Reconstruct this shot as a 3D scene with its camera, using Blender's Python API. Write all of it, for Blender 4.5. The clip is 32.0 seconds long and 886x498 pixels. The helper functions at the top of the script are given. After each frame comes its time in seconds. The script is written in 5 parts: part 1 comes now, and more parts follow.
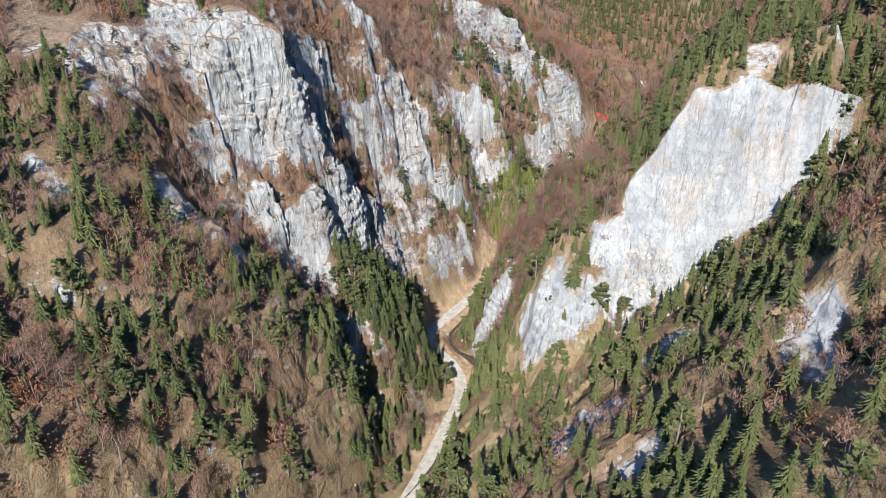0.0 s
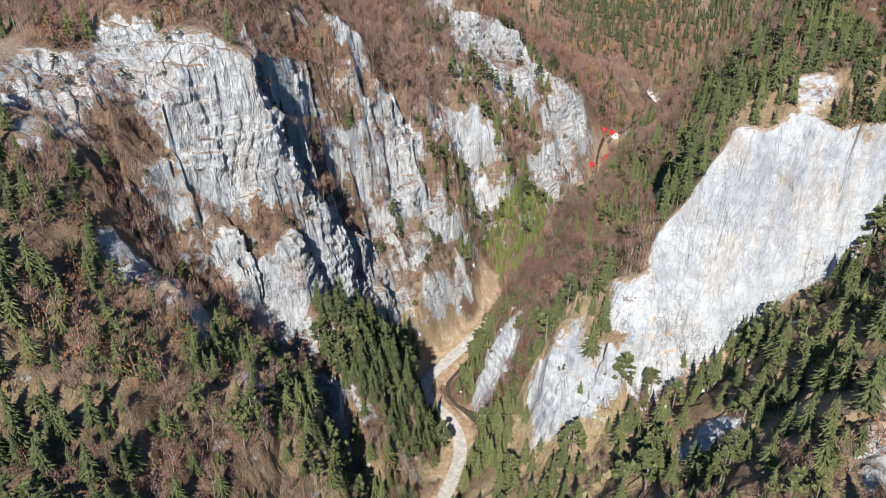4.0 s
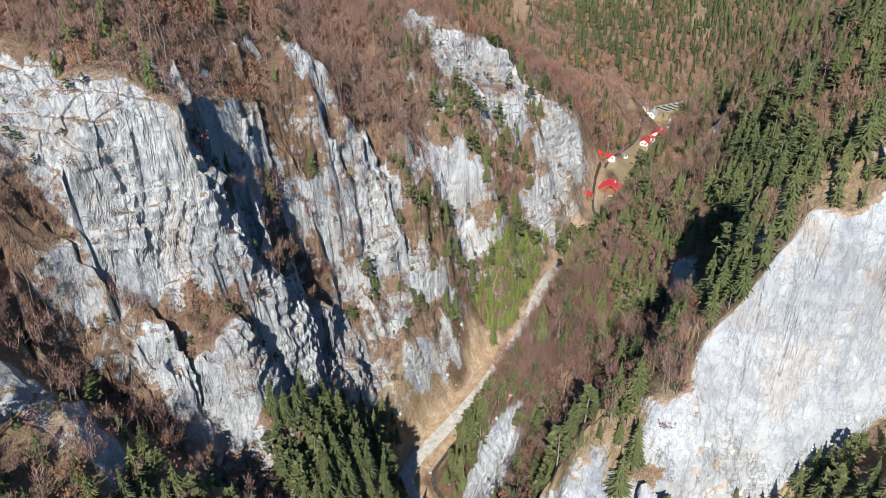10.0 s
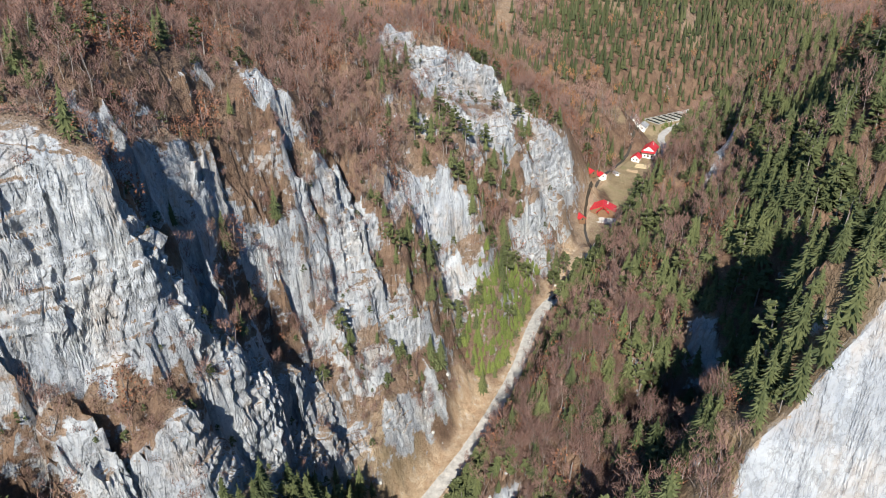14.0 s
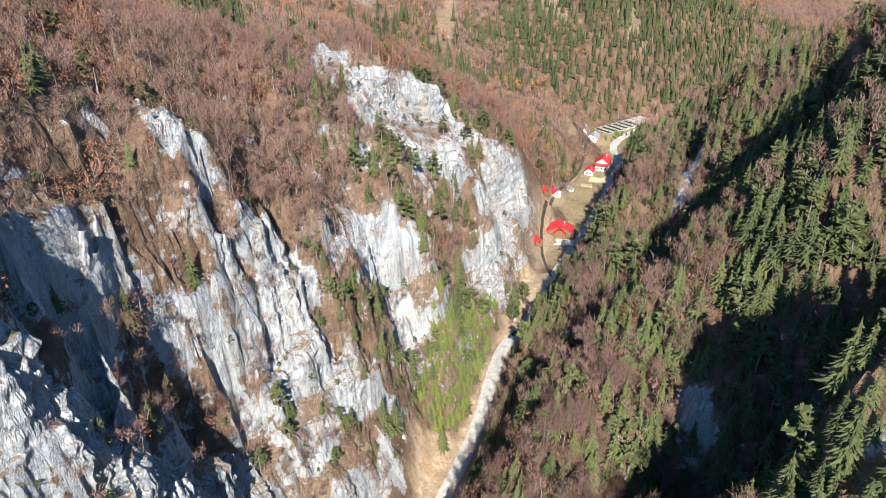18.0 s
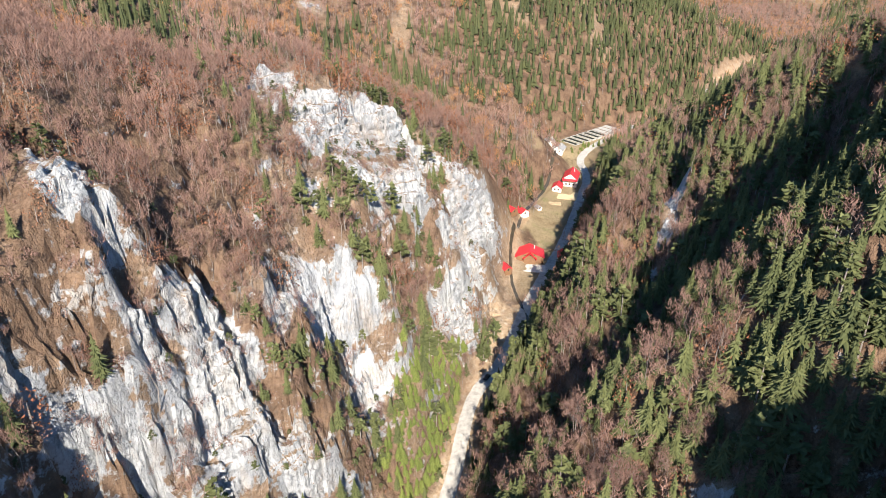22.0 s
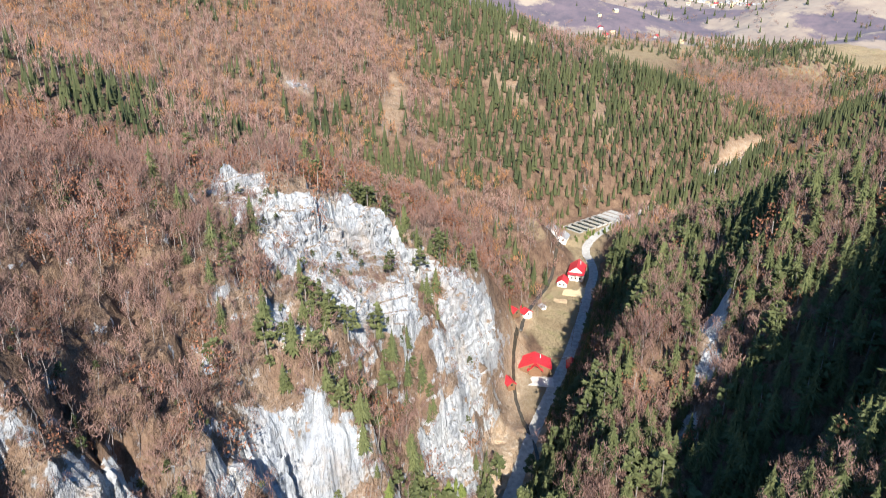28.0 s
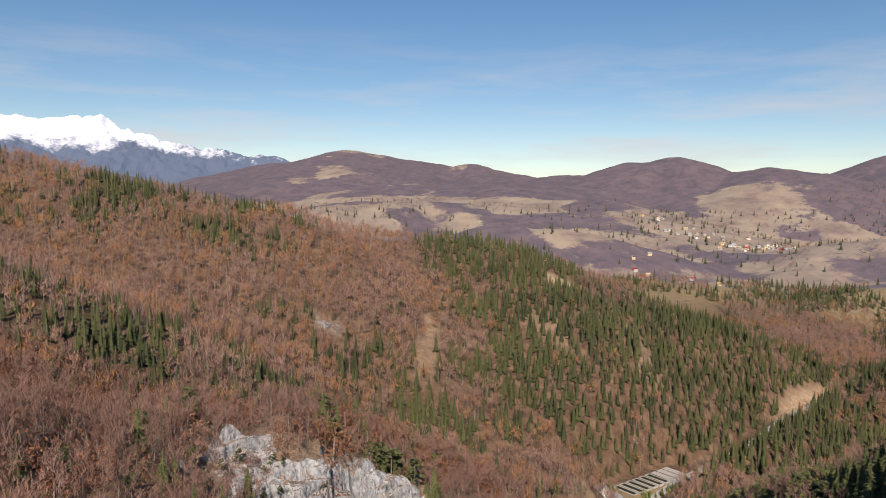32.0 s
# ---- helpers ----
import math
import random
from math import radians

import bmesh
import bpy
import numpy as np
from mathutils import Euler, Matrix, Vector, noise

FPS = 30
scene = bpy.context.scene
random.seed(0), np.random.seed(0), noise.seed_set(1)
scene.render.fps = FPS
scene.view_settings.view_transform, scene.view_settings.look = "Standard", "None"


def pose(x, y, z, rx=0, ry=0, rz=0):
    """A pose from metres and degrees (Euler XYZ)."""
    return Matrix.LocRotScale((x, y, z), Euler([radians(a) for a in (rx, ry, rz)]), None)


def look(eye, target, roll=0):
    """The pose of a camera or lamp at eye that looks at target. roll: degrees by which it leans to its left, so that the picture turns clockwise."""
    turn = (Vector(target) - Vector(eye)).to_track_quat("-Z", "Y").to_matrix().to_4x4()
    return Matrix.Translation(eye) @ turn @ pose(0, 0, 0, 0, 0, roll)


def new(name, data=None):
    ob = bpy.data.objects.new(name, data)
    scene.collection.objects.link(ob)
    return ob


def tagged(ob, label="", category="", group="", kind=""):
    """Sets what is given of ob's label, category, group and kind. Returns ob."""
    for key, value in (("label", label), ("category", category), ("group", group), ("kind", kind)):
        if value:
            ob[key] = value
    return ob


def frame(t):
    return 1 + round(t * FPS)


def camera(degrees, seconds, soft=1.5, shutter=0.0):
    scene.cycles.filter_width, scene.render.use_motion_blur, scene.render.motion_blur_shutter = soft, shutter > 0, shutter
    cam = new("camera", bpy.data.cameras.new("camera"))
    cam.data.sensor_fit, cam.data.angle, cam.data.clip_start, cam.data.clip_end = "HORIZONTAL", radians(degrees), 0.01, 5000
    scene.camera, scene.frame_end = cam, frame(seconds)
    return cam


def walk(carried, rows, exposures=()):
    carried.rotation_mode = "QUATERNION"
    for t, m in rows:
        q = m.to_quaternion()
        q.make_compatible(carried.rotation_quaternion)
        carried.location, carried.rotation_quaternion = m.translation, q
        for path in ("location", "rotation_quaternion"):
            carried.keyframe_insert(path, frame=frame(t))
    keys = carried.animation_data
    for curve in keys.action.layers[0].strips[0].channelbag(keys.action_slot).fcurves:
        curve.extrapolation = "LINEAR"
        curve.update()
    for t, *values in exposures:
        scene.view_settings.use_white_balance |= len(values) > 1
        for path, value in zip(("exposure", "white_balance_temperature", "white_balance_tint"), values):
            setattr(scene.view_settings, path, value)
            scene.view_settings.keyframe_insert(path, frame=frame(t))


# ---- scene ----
cam = camera(64.1, 32.0, 0.9, 0.4)
PATH = [
    (0, (-0.00, -0.00, 198.00), (-1.28, 88.60, 151.65), 0.13),
    (1, (-0.18, 10.37, 198.09), (-1.27, 99.01, 151.81), 0.10),
    (2, (-0.30, 20.71, 198.21), (-1.41, 109.35, 151.92), 0.02),
    (3, (-0.26, 30.78, 198.32), (-1.22, 119.41, 152.03), 0.01),
    (3.5, (-0.20, 35.63, 198.42), (-1.09, 124.24, 152.08), 0.02),
    (5.5, (-0.12, 54.94, 198.38), (-1.03, 143.50, 151.95), 0.01),
    (6, (-0.19, 59.65, 198.36), (-1.09, 148.21, 151.92), -0.01),
    (7, (-0.25, 68.86, 198.41), (-1.12, 157.41, 151.95), 0.01),
    (8, (-0.22, 77.95, 198.50), (-0.23, 166.52, 152.07), 0.01),
    (9, (-0.23, 86.91, 198.69), (0.59, 175.49, 152.29), 0.00),
    (10, (-0.16, 95.74, 198.86), (1.27, 184.33, 152.51), -0.03),
    (11, (-0.09, 104.62, 198.91), (1.81, 193.25, 152.63), -0.06),
    (12, (0.10, 113.48, 199.10), (2.47, 202.12, 152.87), -0.08),
    (13, (0.25, 122.29, 199.26), (2.96, 210.93, 153.05), -0.07),
    (14, (0.33, 131.00, 199.39), (4.25, 219.62, 153.22), -0.03),
    (14.5, (0.38, 135.34, 199.48), (6.37, 223.84, 153.30), -0.01),
    (15, (0.42, 139.72, 199.55), (7.75, 228.15, 153.44), -0.03),
    (15.5, (0.45, 143.99, 199.61), (8.41, 232.38, 153.52), -0.06),
    (17.5, (1.56, 161.87, 199.99), (12.82, 249.90, 153.92), -0.21),
    (18, (2.07, 166.41, 200.09), (13.30, 254.46, 154.03), -0.26),
    (19, (3.23, 175.42, 200.20), (15.55, 263.31, 154.11), -0.27),
    (20, (4.32, 184.25, 200.38), (17.94, 271.94, 154.29), -0.29),
    (21, (5.69, 193.08, 200.50), (20.78, 280.52, 154.37), -0.30),
    (22, (6.89, 201.72, 200.51), (23.46, 288.88, 154.39), -0.23),
    (23, (8.23, 209.86, 200.55), (25.36, 296.92, 154.43), -0.21),
    (24, (9.67, 217.79, 200.61), (26.84, 304.84, 154.48), -0.16),
    (24.5, (10.33, 221.56, 200.61), (27.54, 308.56, 154.41), -0.13),
    (26.5, (13.31, 237.29, 201.00), (29.87, 320.50, 148.07), -0.22),
    (27, (14.10, 241.26, 201.11), (31.24, 327.06, 152.69), -0.11),
    (27.5, (14.85, 245.08, 201.17), (32.53, 333.41, 157.75), 0.02),
    (28, (15.59, 248.87, 201.15), (33.76, 339.61, 163.25), 0.11),
    (28.5, (16.29, 252.74, 201.17), (34.85, 345.36, 168.37), 0.19),
    (29, (16.98, 256.70, 201.24), (35.87, 351.07, 174.07), 0.30),
    (29.5, (17.72, 260.61, 201.31), (36.85, 356.38, 179.79), 0.37),
    (30, (18.53, 264.59, 201.39), (37.84, 361.59, 186.64), 0.42),
    (30.5, (19.35, 268.49, 201.30), (38.75, 366.20, 192.54), 0.47),
    (31, (20.08, 272.42, 201.09), (39.53, 370.31, 194.90), 0.48),
    (32, (20.76, 280.86, 200.78), (35.37, 379.60, 194.73), 0.41),
]
EXPOSURES = [(0, 0.66, 6500, 10), (13, 0.60, 6420, 9), (17.5, 0.96, 6480, 9), (20, 1.14, 6850, 11), (25, 1.12, 6900, 12), (27.5, 1.12, 6600, 11), (28.5, 0.95, 6250, 10), (29.2, 0.68, 6150, 10), (30, 0.38, 6750, 12), (31, 0.16, 7000, 15), (32, 0.09, 7500, 19)]
walk(cam, [(t, look(eye, target, roll)) for t, eye, target, roll in PATH], EXPOSURES)

# ---- light ----
SUN_AZ, SUN_EL = 189.0, 35.5      # compass bearing from +y, clockwise; height in degrees
world = bpy.data.worlds.new("world")
scene.world = world
world.use_nodes = True
wn, wl = world.node_tree.nodes, world.node_tree.links
sky = wn.new("ShaderNodeTexSky")
sky.sky_type, sky.sun_disc = "NISHITA", False
sky.sun_elevation, sky.sun_rotation = radians(SUN_EL), radians(SUN_AZ)
sky.altitude, sky.air_density, sky.dust_density, sky.ozone_density = 900, 1.0, 0.25, 1.6
wn["Background"].inputs[1].default_value = 0.10
# thin streaks of high cloud low over the hills
wt, wm, wc = wn.new("ShaderNodeTexCoord"), wn.new("ShaderNodeMapping"), wn.new("ShaderNodeTexNoise")
wm.inputs["Scale"].default_value = (2.2, 2.2, 16)
wc.inputs["Scale"].default_value, wc.inputs["Detail"].default_value, wc.inputs["Roughness"].default_value = 1.6, 6, 0.6
ws, wr, wband, wmix, wmul = wn.new("ShaderNodeSeparateXYZ"), wn.new("ShaderNodeValToRGB"), wn.new("ShaderNodeValToRGB"), wn.new("ShaderNodeMix"), wn.new("ShaderNodeMath")
wl.new(wt.outputs["Generated"], wm.inputs[0])
wl.new(wm.outputs[0], wc.inputs["Vector"])
wl.new(wt.outputs["Generated"], ws.inputs[0])
wl.new(wc.outputs[0], wr.inputs[0])
wr.color_ramp.elements[0].position, wr.color_ramp.elements[1].position = 0.47, 0.75
wl.new(ws.outputs[2], wband.inputs[0])
wband.color_ramp.elements[0].position, wband.color_ramp.elements[0].color = 0.0, (0.25, 0.25, 0.25, 1)
wband.color_ramp.elements[1].position, wband.color_ramp.elements[1].color = 0.24, (0, 0, 0, 1)
mid_band = wband.color_ramp.elements.new(0.09)
mid_band.color = (0.8, 0.8, 0.8, 1)
wmul.operation = "MULTIPLY"
wl.new(wr.outputs[0], wmul.inputs[0])
wl.new(wband.outputs[0], wmul.inputs[1])
wmix.data_type = "RGBA"
wl.new(wmul.outputs[0], wmix.inputs[0])
wsat = wn.new("ShaderNodeHueSaturation")
wsat.inputs["Saturation"].default_value = 1.3
wl.new(sky.outputs[0], wsat.inputs["Color"])
wl.new(wsat.outputs[0], wmix.inputs[6])
wmix.inputs[7].default_value = (5.9, 6.2, 6.8, 1)
wl.new(wmix.outputs[2], wn["Background"].inputs[0])
to_sun = Vector((math.sin(radians(SUN_AZ)) * math.cos(radians(SUN_EL)), math.cos(radians(SUN_AZ)) * math.cos(radians(SUN_EL)), math.sin(radians(SUN_EL))))
sun = new("sun", bpy.data.lights.new("sun", "SUN"))
sun.data.energy, sun.data.angle, sun.data.color = 5.0, radians(0.55), (1.0, 0.955, 0.88)
sun.matrix_world = look(tuple(to_sun * 300), (0, 0, 0))

# ---- materials ----


def material(name, rough=0.85, spec=0.25):
    m = bpy.data.materials.new(name)
    m.use_nodes = True
    nt = m.node_tree
    b = nt.nodes["Principled BSDF"]
    b.inputs["Roughness"].default_value, b.inputs["Specular IOR Level"].default_value = rough, spec
    return m, nt, b


def noise_node(nt, scale, detail=4.0, rough=0.55, stretch=None, space="Object"):
    tc = nt.nodes.new("ShaderNodeTexCoord")
    n = nt.nodes.new("ShaderNodeTexNoise")
    n.inputs["Scale"].default_value, n.inputs["Detail"].default_value, n.inputs["Roughness"].default_value = scale, detail, rough
    if stretch:
        mp = nt.nodes.new("ShaderNodeMapping")
        mp.inputs["Scale"].default_value = stretch
        nt.links.new(tc.outputs[space], mp.inputs[0])
        nt.links.new(mp.outputs[0], n.inputs["Vector"])
    else:
        nt.links.new(tc.outputs[space], n.inputs["Vector"])
    return n


def ramp(nt, source, stops):
    r = nt.nodes.new("ShaderNodeValToRGB")
    el = r.color_ramp.elements
    while len(el) < len(stops):
        el.new(0.5)
    for e, (at, c) in zip(el, stops):
        e.position, e.color = at, (*c, 1) if len(c) == 3 else c
    nt.links.new(source, r.inputs[0])
    return r


def mix(nt, fac, a, b, blend="MIX"):
    n = nt.nodes.new("ShaderNodeMix")
    n.data_type, n.blend_type = "RGBA", blend
    for sock, v in ((n.inputs[0], fac), (n.inputs[6], a), (n.inputs[7], b)):
        if isinstance(v, (int, float)):
            sock.default_value = v
        elif isinstance(v, tuple):
            sock.default_value = (*v, 1)
        else:
            nt.links.new(v, sock)
    return n.outputs[2]


def calc(nt, op, a, b=0.0, clamp=False):
    n = nt.nodes.new("ShaderNodeMath")
    n.operation, n.use_clamp = op, clamp
    for sock, v in zip(n.inputs, (a, b)):
        if isinstance(v, (int, float)):
            sock.default_value = v
        else:
            nt.links.new(v, sock)
    return n.outputs[0]


def bump(nt, b, height, strength, distance):
    n = nt.nodes.new("ShaderNodeBump")
    n.inputs["Strength"].default_value, n.inputs["Distance"].default_value = strength, distance
    nt.links.new(height, n.inputs["Height"])
    nt.links.new(n.outputs[0], b.inputs["Normal"])


def simple(name, colour, rough=0.8, spread=0.25, scale=3.0, metal=0.0):
    """A plain painted or wooden surface with a little wear in it."""
    m, nt, b = material(name, rough)
    b.inputs["Metallic"].default_value = metal
    n = noise_node(nt, scale, 5)
    dark, light = tuple(c * (1 - spread) for c in colour), tuple(min(1, c * (1 + spread)) for c in colour)
    nt.links.new(ramp(nt, n.outputs[0], [(0.3, dark), (0.7, light)]).outputs[0], b.inputs["Base Color"])
    return m


def ground_material(name="mountain_ground", calm=False):
    """Limestone, scree, dry grass and leaf litter, mixed by the two cover attributes of the sheet."""
    m, nt, b = material(name, 0.9, 0.15)
    L = nt.links
    rock_at, grass_at, slip_at, bare_at = (nt.nodes.new("ShaderNodeAttribute") for _ in range(4))
    bare_at.attribute_name = "bare"
    rock_at.attribute_name, grass_at.attribute_name, slip_at.attribute_name = "rock", "meadow", "slip"
    # limestone: pale grey with upright dark streaks, ochre stains and cracks
    big = noise_node(nt, 0.045, 5, 0.6)
    streak = noise_node(nt, 0.5, 7, 0.68, (1.0, 1.0, 0.6))
    bedding = noise_node(nt, 0.7, 6, 0.65, (0.35, 0.35, 1.3))
    fine = noise_node(nt, 1.6, 8, 0.7)
    pale = ramp(nt, big.outputs[0], [(0.3, (0.36, 0.37, 0.385)), (0.55, (0.50, 0.507, 0.512)), (0.75, (0.60, 0.60, 0.585))]).outputs[0]
    if calm:
        pale = mix(nt, 1.0, pale, (0.86, 0.875, 0.90), "MULTIPLY")
    dark = ramp(nt, streak.outputs[0], [(0.28, (0.42, 0.44, 0.47)), (0.46, (0.88, 0.90, 0.92)), (0.62, (1, 1, 1))]).outputs[0]
    rock = mix(nt, 0.42 if calm else 0.7, pale, dark, "MULTIPLY")
    spots = ramp(nt, fine.outputs[0], [(0.30, (0.50, 0.49, 0.47)), (0.44, (0.96, 0.96, 0.96)), (0.6, (1, 1, 1))]).outputs[0]
    rock = mix(nt, 0.35 if calm else 0.8, rock, spots, "MULTIPLY")
    # irregular fractures: thin lines where two coarse noises cross their mean
    lines = []
    for size, stretch, width in ((0.13, (1.0, 1.0, 0.30), 60.0), (0.42, (1.0, 1.0, 0.45), 34.0)):
        n = noise_node(nt, size, 5, 0.62, stretch)
        lines.append(calc(nt, "MULTIPLY", calc(nt, "ABSOLUTE", calc(nt, "SUBTRACT", n.outputs[0], 0.5)), width, True))
    crack = calc(nt, "MULTIPLY", lines[0], lines[1])
    rock = mix(nt, calc(nt, "MULTIPLY", calc(nt, "SUBTRACT", 1.0, crack), 0.45 if calm else 0.42), rock, (0.20, 0.20, 0.20))
    ochre = ramp(nt, noise_node(nt, 0.09, 6, 0.7, (1, 1, 0.5)).outputs[0], [(0.50, (0, 0, 0)), (0.72, (1, 1, 1))]).outputs[0]
    rock = mix(nt, calc(nt, "MULTIPLY", ochre, 0.55), rock, (0.42, 0.30, 0.19))
    # long faint runs of dark lichen below the ledges
    runs = ramp(nt, noise_node(nt, 0.22, 4, 0.6, (1.0, 1.0, 0.12)).outputs[0], [(0.50, (1, 1, 1)), (0.68, (0.70, 0.73, 0.77))]).outputs[0]
    rock = mix(nt, 0.8, rock, runs, "MULTIPLY")
    # soil, leaf litter and dead grass
    litter = ramp(nt, noise_node(nt, 0.12, 7, 0.7).outputs[0], [(0.3, (0.095, 0.062, 0.046)), (0.5, (0.195, 0.125, 0.085)), (0.7, (0.31, 0.21, 0.14))]).outputs[0]
    grain = ramp(nt, noise_node(nt, 2.2, 6, 0.7).outputs[0], [(0.3, (0.55, 0.52, 0.5)), (0.65, (1.1, 1.08, 1.05))]).outputs[0]
    soil = mix(nt, 0.8, litter, grain, "MULTIPLY")
    grass = ramp(nt, noise_node(nt, 0.08, 6, 0.65).outputs[0], [(0.3, (0.27, 0.20, 0.115)), (0.55, (0.37, 0.29, 0.175)), (0.75, (0.27, 0.25, 0.12))]).outputs[0]
    grass = mix(nt, 0.5, grass, grain, "MULTIPLY")
    soil = mix(nt, grass_at.outputs["Fac"], soil, grass)
    slip = ramp(nt, noise_node(nt, 0.3, 7, 0.7, (1, 1, 0.4)).outputs[0], [(0.35, (0.42, 0.27, 0.16)), (0.55, (0.56, 0.42, 0.28)), (0.7, (0.66, 0.58, 0.48))]).outputs[0]
    soil = mix(nt, slip_at.outputs["Fac"], soil, slip)
    scree = ramp(nt, noise_node(nt, 0.9, 7, 0.75).outputs[0], [(0.34, (0.20, 0.14, 0.095)), (0.52, (0.35, 0.265, 0.19)), (0.66, (0.48, 0.45, 0.41))]).outputs[0]
    soil = mix(nt, calc(nt, "MULTIPLY", bare_at.outputs["Fac"], 1.9, True), soil, mix(nt, 0.35, scree, soil))
    # ragged edge between rock and soil: flat ledges carry soil
    geo = nt.nodes.new("ShaderNodeNewGeometry")
    sep = nt.nodes.new("ShaderNodeSeparateXYZ")
    L.new(geo.outputs["True Normal"], sep.inputs[0])
    edge = noise_node(nt, 0.22, 7, 0.72)
    steep = calc(nt, "MULTIPLY", calc(nt, "SUBTRACT", 0.66, sep.outputs[2]), 1.2 if calm else 2.6)
    steep = calc(nt, "MULTIPLY", steep, calc(nt, "ADD", 0.3, calc(nt, "MULTIPLY", bare_at.outputs["Fac"], 0.7)))
    want = calc(nt, "ADD", calc(nt, "ADD", calc(nt, "MULTIPLY", rock_at.outputs["Fac"], 1.25), steep), calc(nt, "MULTIPLY", calc(nt, "SUBTRACT", edge.outputs[0], 0.5), 2.4))
    if not calm:
        want = calc(nt, "ADD", want, calc(nt, "MULTIPLY", calc(nt, "SUBTRACT", noise_node(nt, 0.055, 5, 0.6, (1, 1, 1.6)).outputs[0], 0.5), 1.5))
    fac = calc(nt, "MULTIPLY", calc(nt, "SUBTRACT", want, 0.58), 6.0, True)
    L.new(mix(nt, fac, soil, rock), b.inputs["Base Color"])
    relief = calc(nt, "ADD", calc(nt, "ADD", calc(nt, "ADD", calc(nt, "MULTIPLY", streak.outputs[0], 0.8), calc(nt, "MULTIPLY", bedding.outputs[0], 0.8)), calc(nt, "MULTIPLY", crack, 0.35)), calc(nt, "MULTIPLY", fine.outputs[0], 0.6))
    bump(nt, b, relief, 0.45 if calm else 0.8, 1.0)
    return m


def foliage(name, dark, light, rough=0.75):
    m, nt, b = material(name, rough, 0.2)
    info = nt.nodes.new("ShaderNodeObjectInfo")
    geo = nt.nodes.new("ShaderNodeNewGeometry")
    n = noise_node(nt, 0.35, 4)
    f = calc(nt, "ADD", calc(nt, "MULTIPLY", info.outputs["Random"], 0.35), calc(nt, "MULTIPLY", geo.outputs["Random Per Island"], 0.35))
    stand = noise_node(nt, 0.022, 4, 0.65)
    f = calc(nt, "ADD", calc(nt, "ADD", f, calc(nt, "MULTIPLY", n.outputs[0], 0.3)), calc(nt, "MULTIPLY", calc(nt, "SUBTRACT", stand.outputs[0], 0.5), 1.3))
    nt.links.new(ramp(nt, f, [(0.1, dark), (0.9, light)]).outputs[0], b.inputs["Base Color"])
    return m


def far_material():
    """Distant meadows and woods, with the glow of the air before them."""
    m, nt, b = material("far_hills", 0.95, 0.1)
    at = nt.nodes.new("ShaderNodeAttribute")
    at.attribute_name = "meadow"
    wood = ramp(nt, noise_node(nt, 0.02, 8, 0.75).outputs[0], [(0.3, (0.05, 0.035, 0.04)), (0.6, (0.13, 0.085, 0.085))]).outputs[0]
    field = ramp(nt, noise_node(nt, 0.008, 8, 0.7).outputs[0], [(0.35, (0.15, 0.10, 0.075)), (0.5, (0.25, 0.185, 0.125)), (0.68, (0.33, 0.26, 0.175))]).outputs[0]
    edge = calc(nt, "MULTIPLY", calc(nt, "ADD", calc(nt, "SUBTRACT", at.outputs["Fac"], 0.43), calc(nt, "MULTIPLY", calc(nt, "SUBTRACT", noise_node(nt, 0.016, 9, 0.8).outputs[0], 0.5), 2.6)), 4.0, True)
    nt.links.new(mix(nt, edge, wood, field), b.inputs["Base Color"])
    # haze put in as a weak bluish glow over the whole surface
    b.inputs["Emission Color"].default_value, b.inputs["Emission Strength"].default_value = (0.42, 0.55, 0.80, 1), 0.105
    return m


def snow_material():
    m, nt, b = material("snowy_mountain", 0.8, 0.2)
    geo, sep = nt.nodes.new("ShaderNodeNewGeometry"), nt.nodes.new("ShaderNodeSeparateXYZ")
    nt.links.new(geo.outputs["Position"], sep.inputs[0])
    ragged = calc(nt, "ADD", sep.outputs[2], calc(nt, "MULTIPLY", calc(nt, "SUBTRACT", noise_node(nt, 0.006, 8, 0.75).outputs[0], 0.5), 420))
    f = calc(nt, "MULTIPLY", calc(nt, "SUBTRACT", ragged, 500), 0.012, True)
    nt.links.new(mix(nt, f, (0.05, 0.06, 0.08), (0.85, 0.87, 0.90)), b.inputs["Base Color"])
    # blue haze of distance added as a glow on snow and rock alike
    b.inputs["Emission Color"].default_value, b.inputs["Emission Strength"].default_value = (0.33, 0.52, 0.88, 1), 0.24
    return m


MAT_GROUND = ground_material()
MAT_SLAB = ground_material("smooth_limestone", True)
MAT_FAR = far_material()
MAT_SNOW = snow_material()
MAT_SPRUCE = foliage("spruce_needles", (0.022, 0.036, 0.016), (0.122, 0.132, 0.052))
MAT_YOUNG = foliage("young_spruce_needles", (0.050, 0.075, 0.020), (0.165, 0.190, 0.050))
MAT_FAR_SPRUCE = foliage("far_spruce_needles", (0.026, 0.038, 0.018), (0.100, 0.106, 0.044))
MAT_PINE = foliage("pine_needles", (0.050, 0.066, 0.028), (0.135, 0.145, 0.058))
MAT_TWIG = foliage("bare_twigs", (0.125, 0.071, 0.058), (0.30, 0.183, 0.146))
MAT_FAR_TWIG = foliage("hill_beech_twigs", (0.20, 0.114, 0.090), (0.40, 0.242, 0.192))
MAT_RUST = foliage("far_dead_leaves", (0.20, 0.092, 0.045), (0.44, 0.225, 0.105))
MAT_LEAF = foliage("dead_beech_leaves", (0.15, 0.062, 0.036), (0.30, 0.135, 0.075))
MAT_BARK = simple("grey_bark", (0.23, 0.20, 0.18), 0.9, 0.4, 4)
MAT_SPRUCE_BARK = simple("brown_bark", (0.13, 0.09, 0.065), 0.9, 0.35, 4)

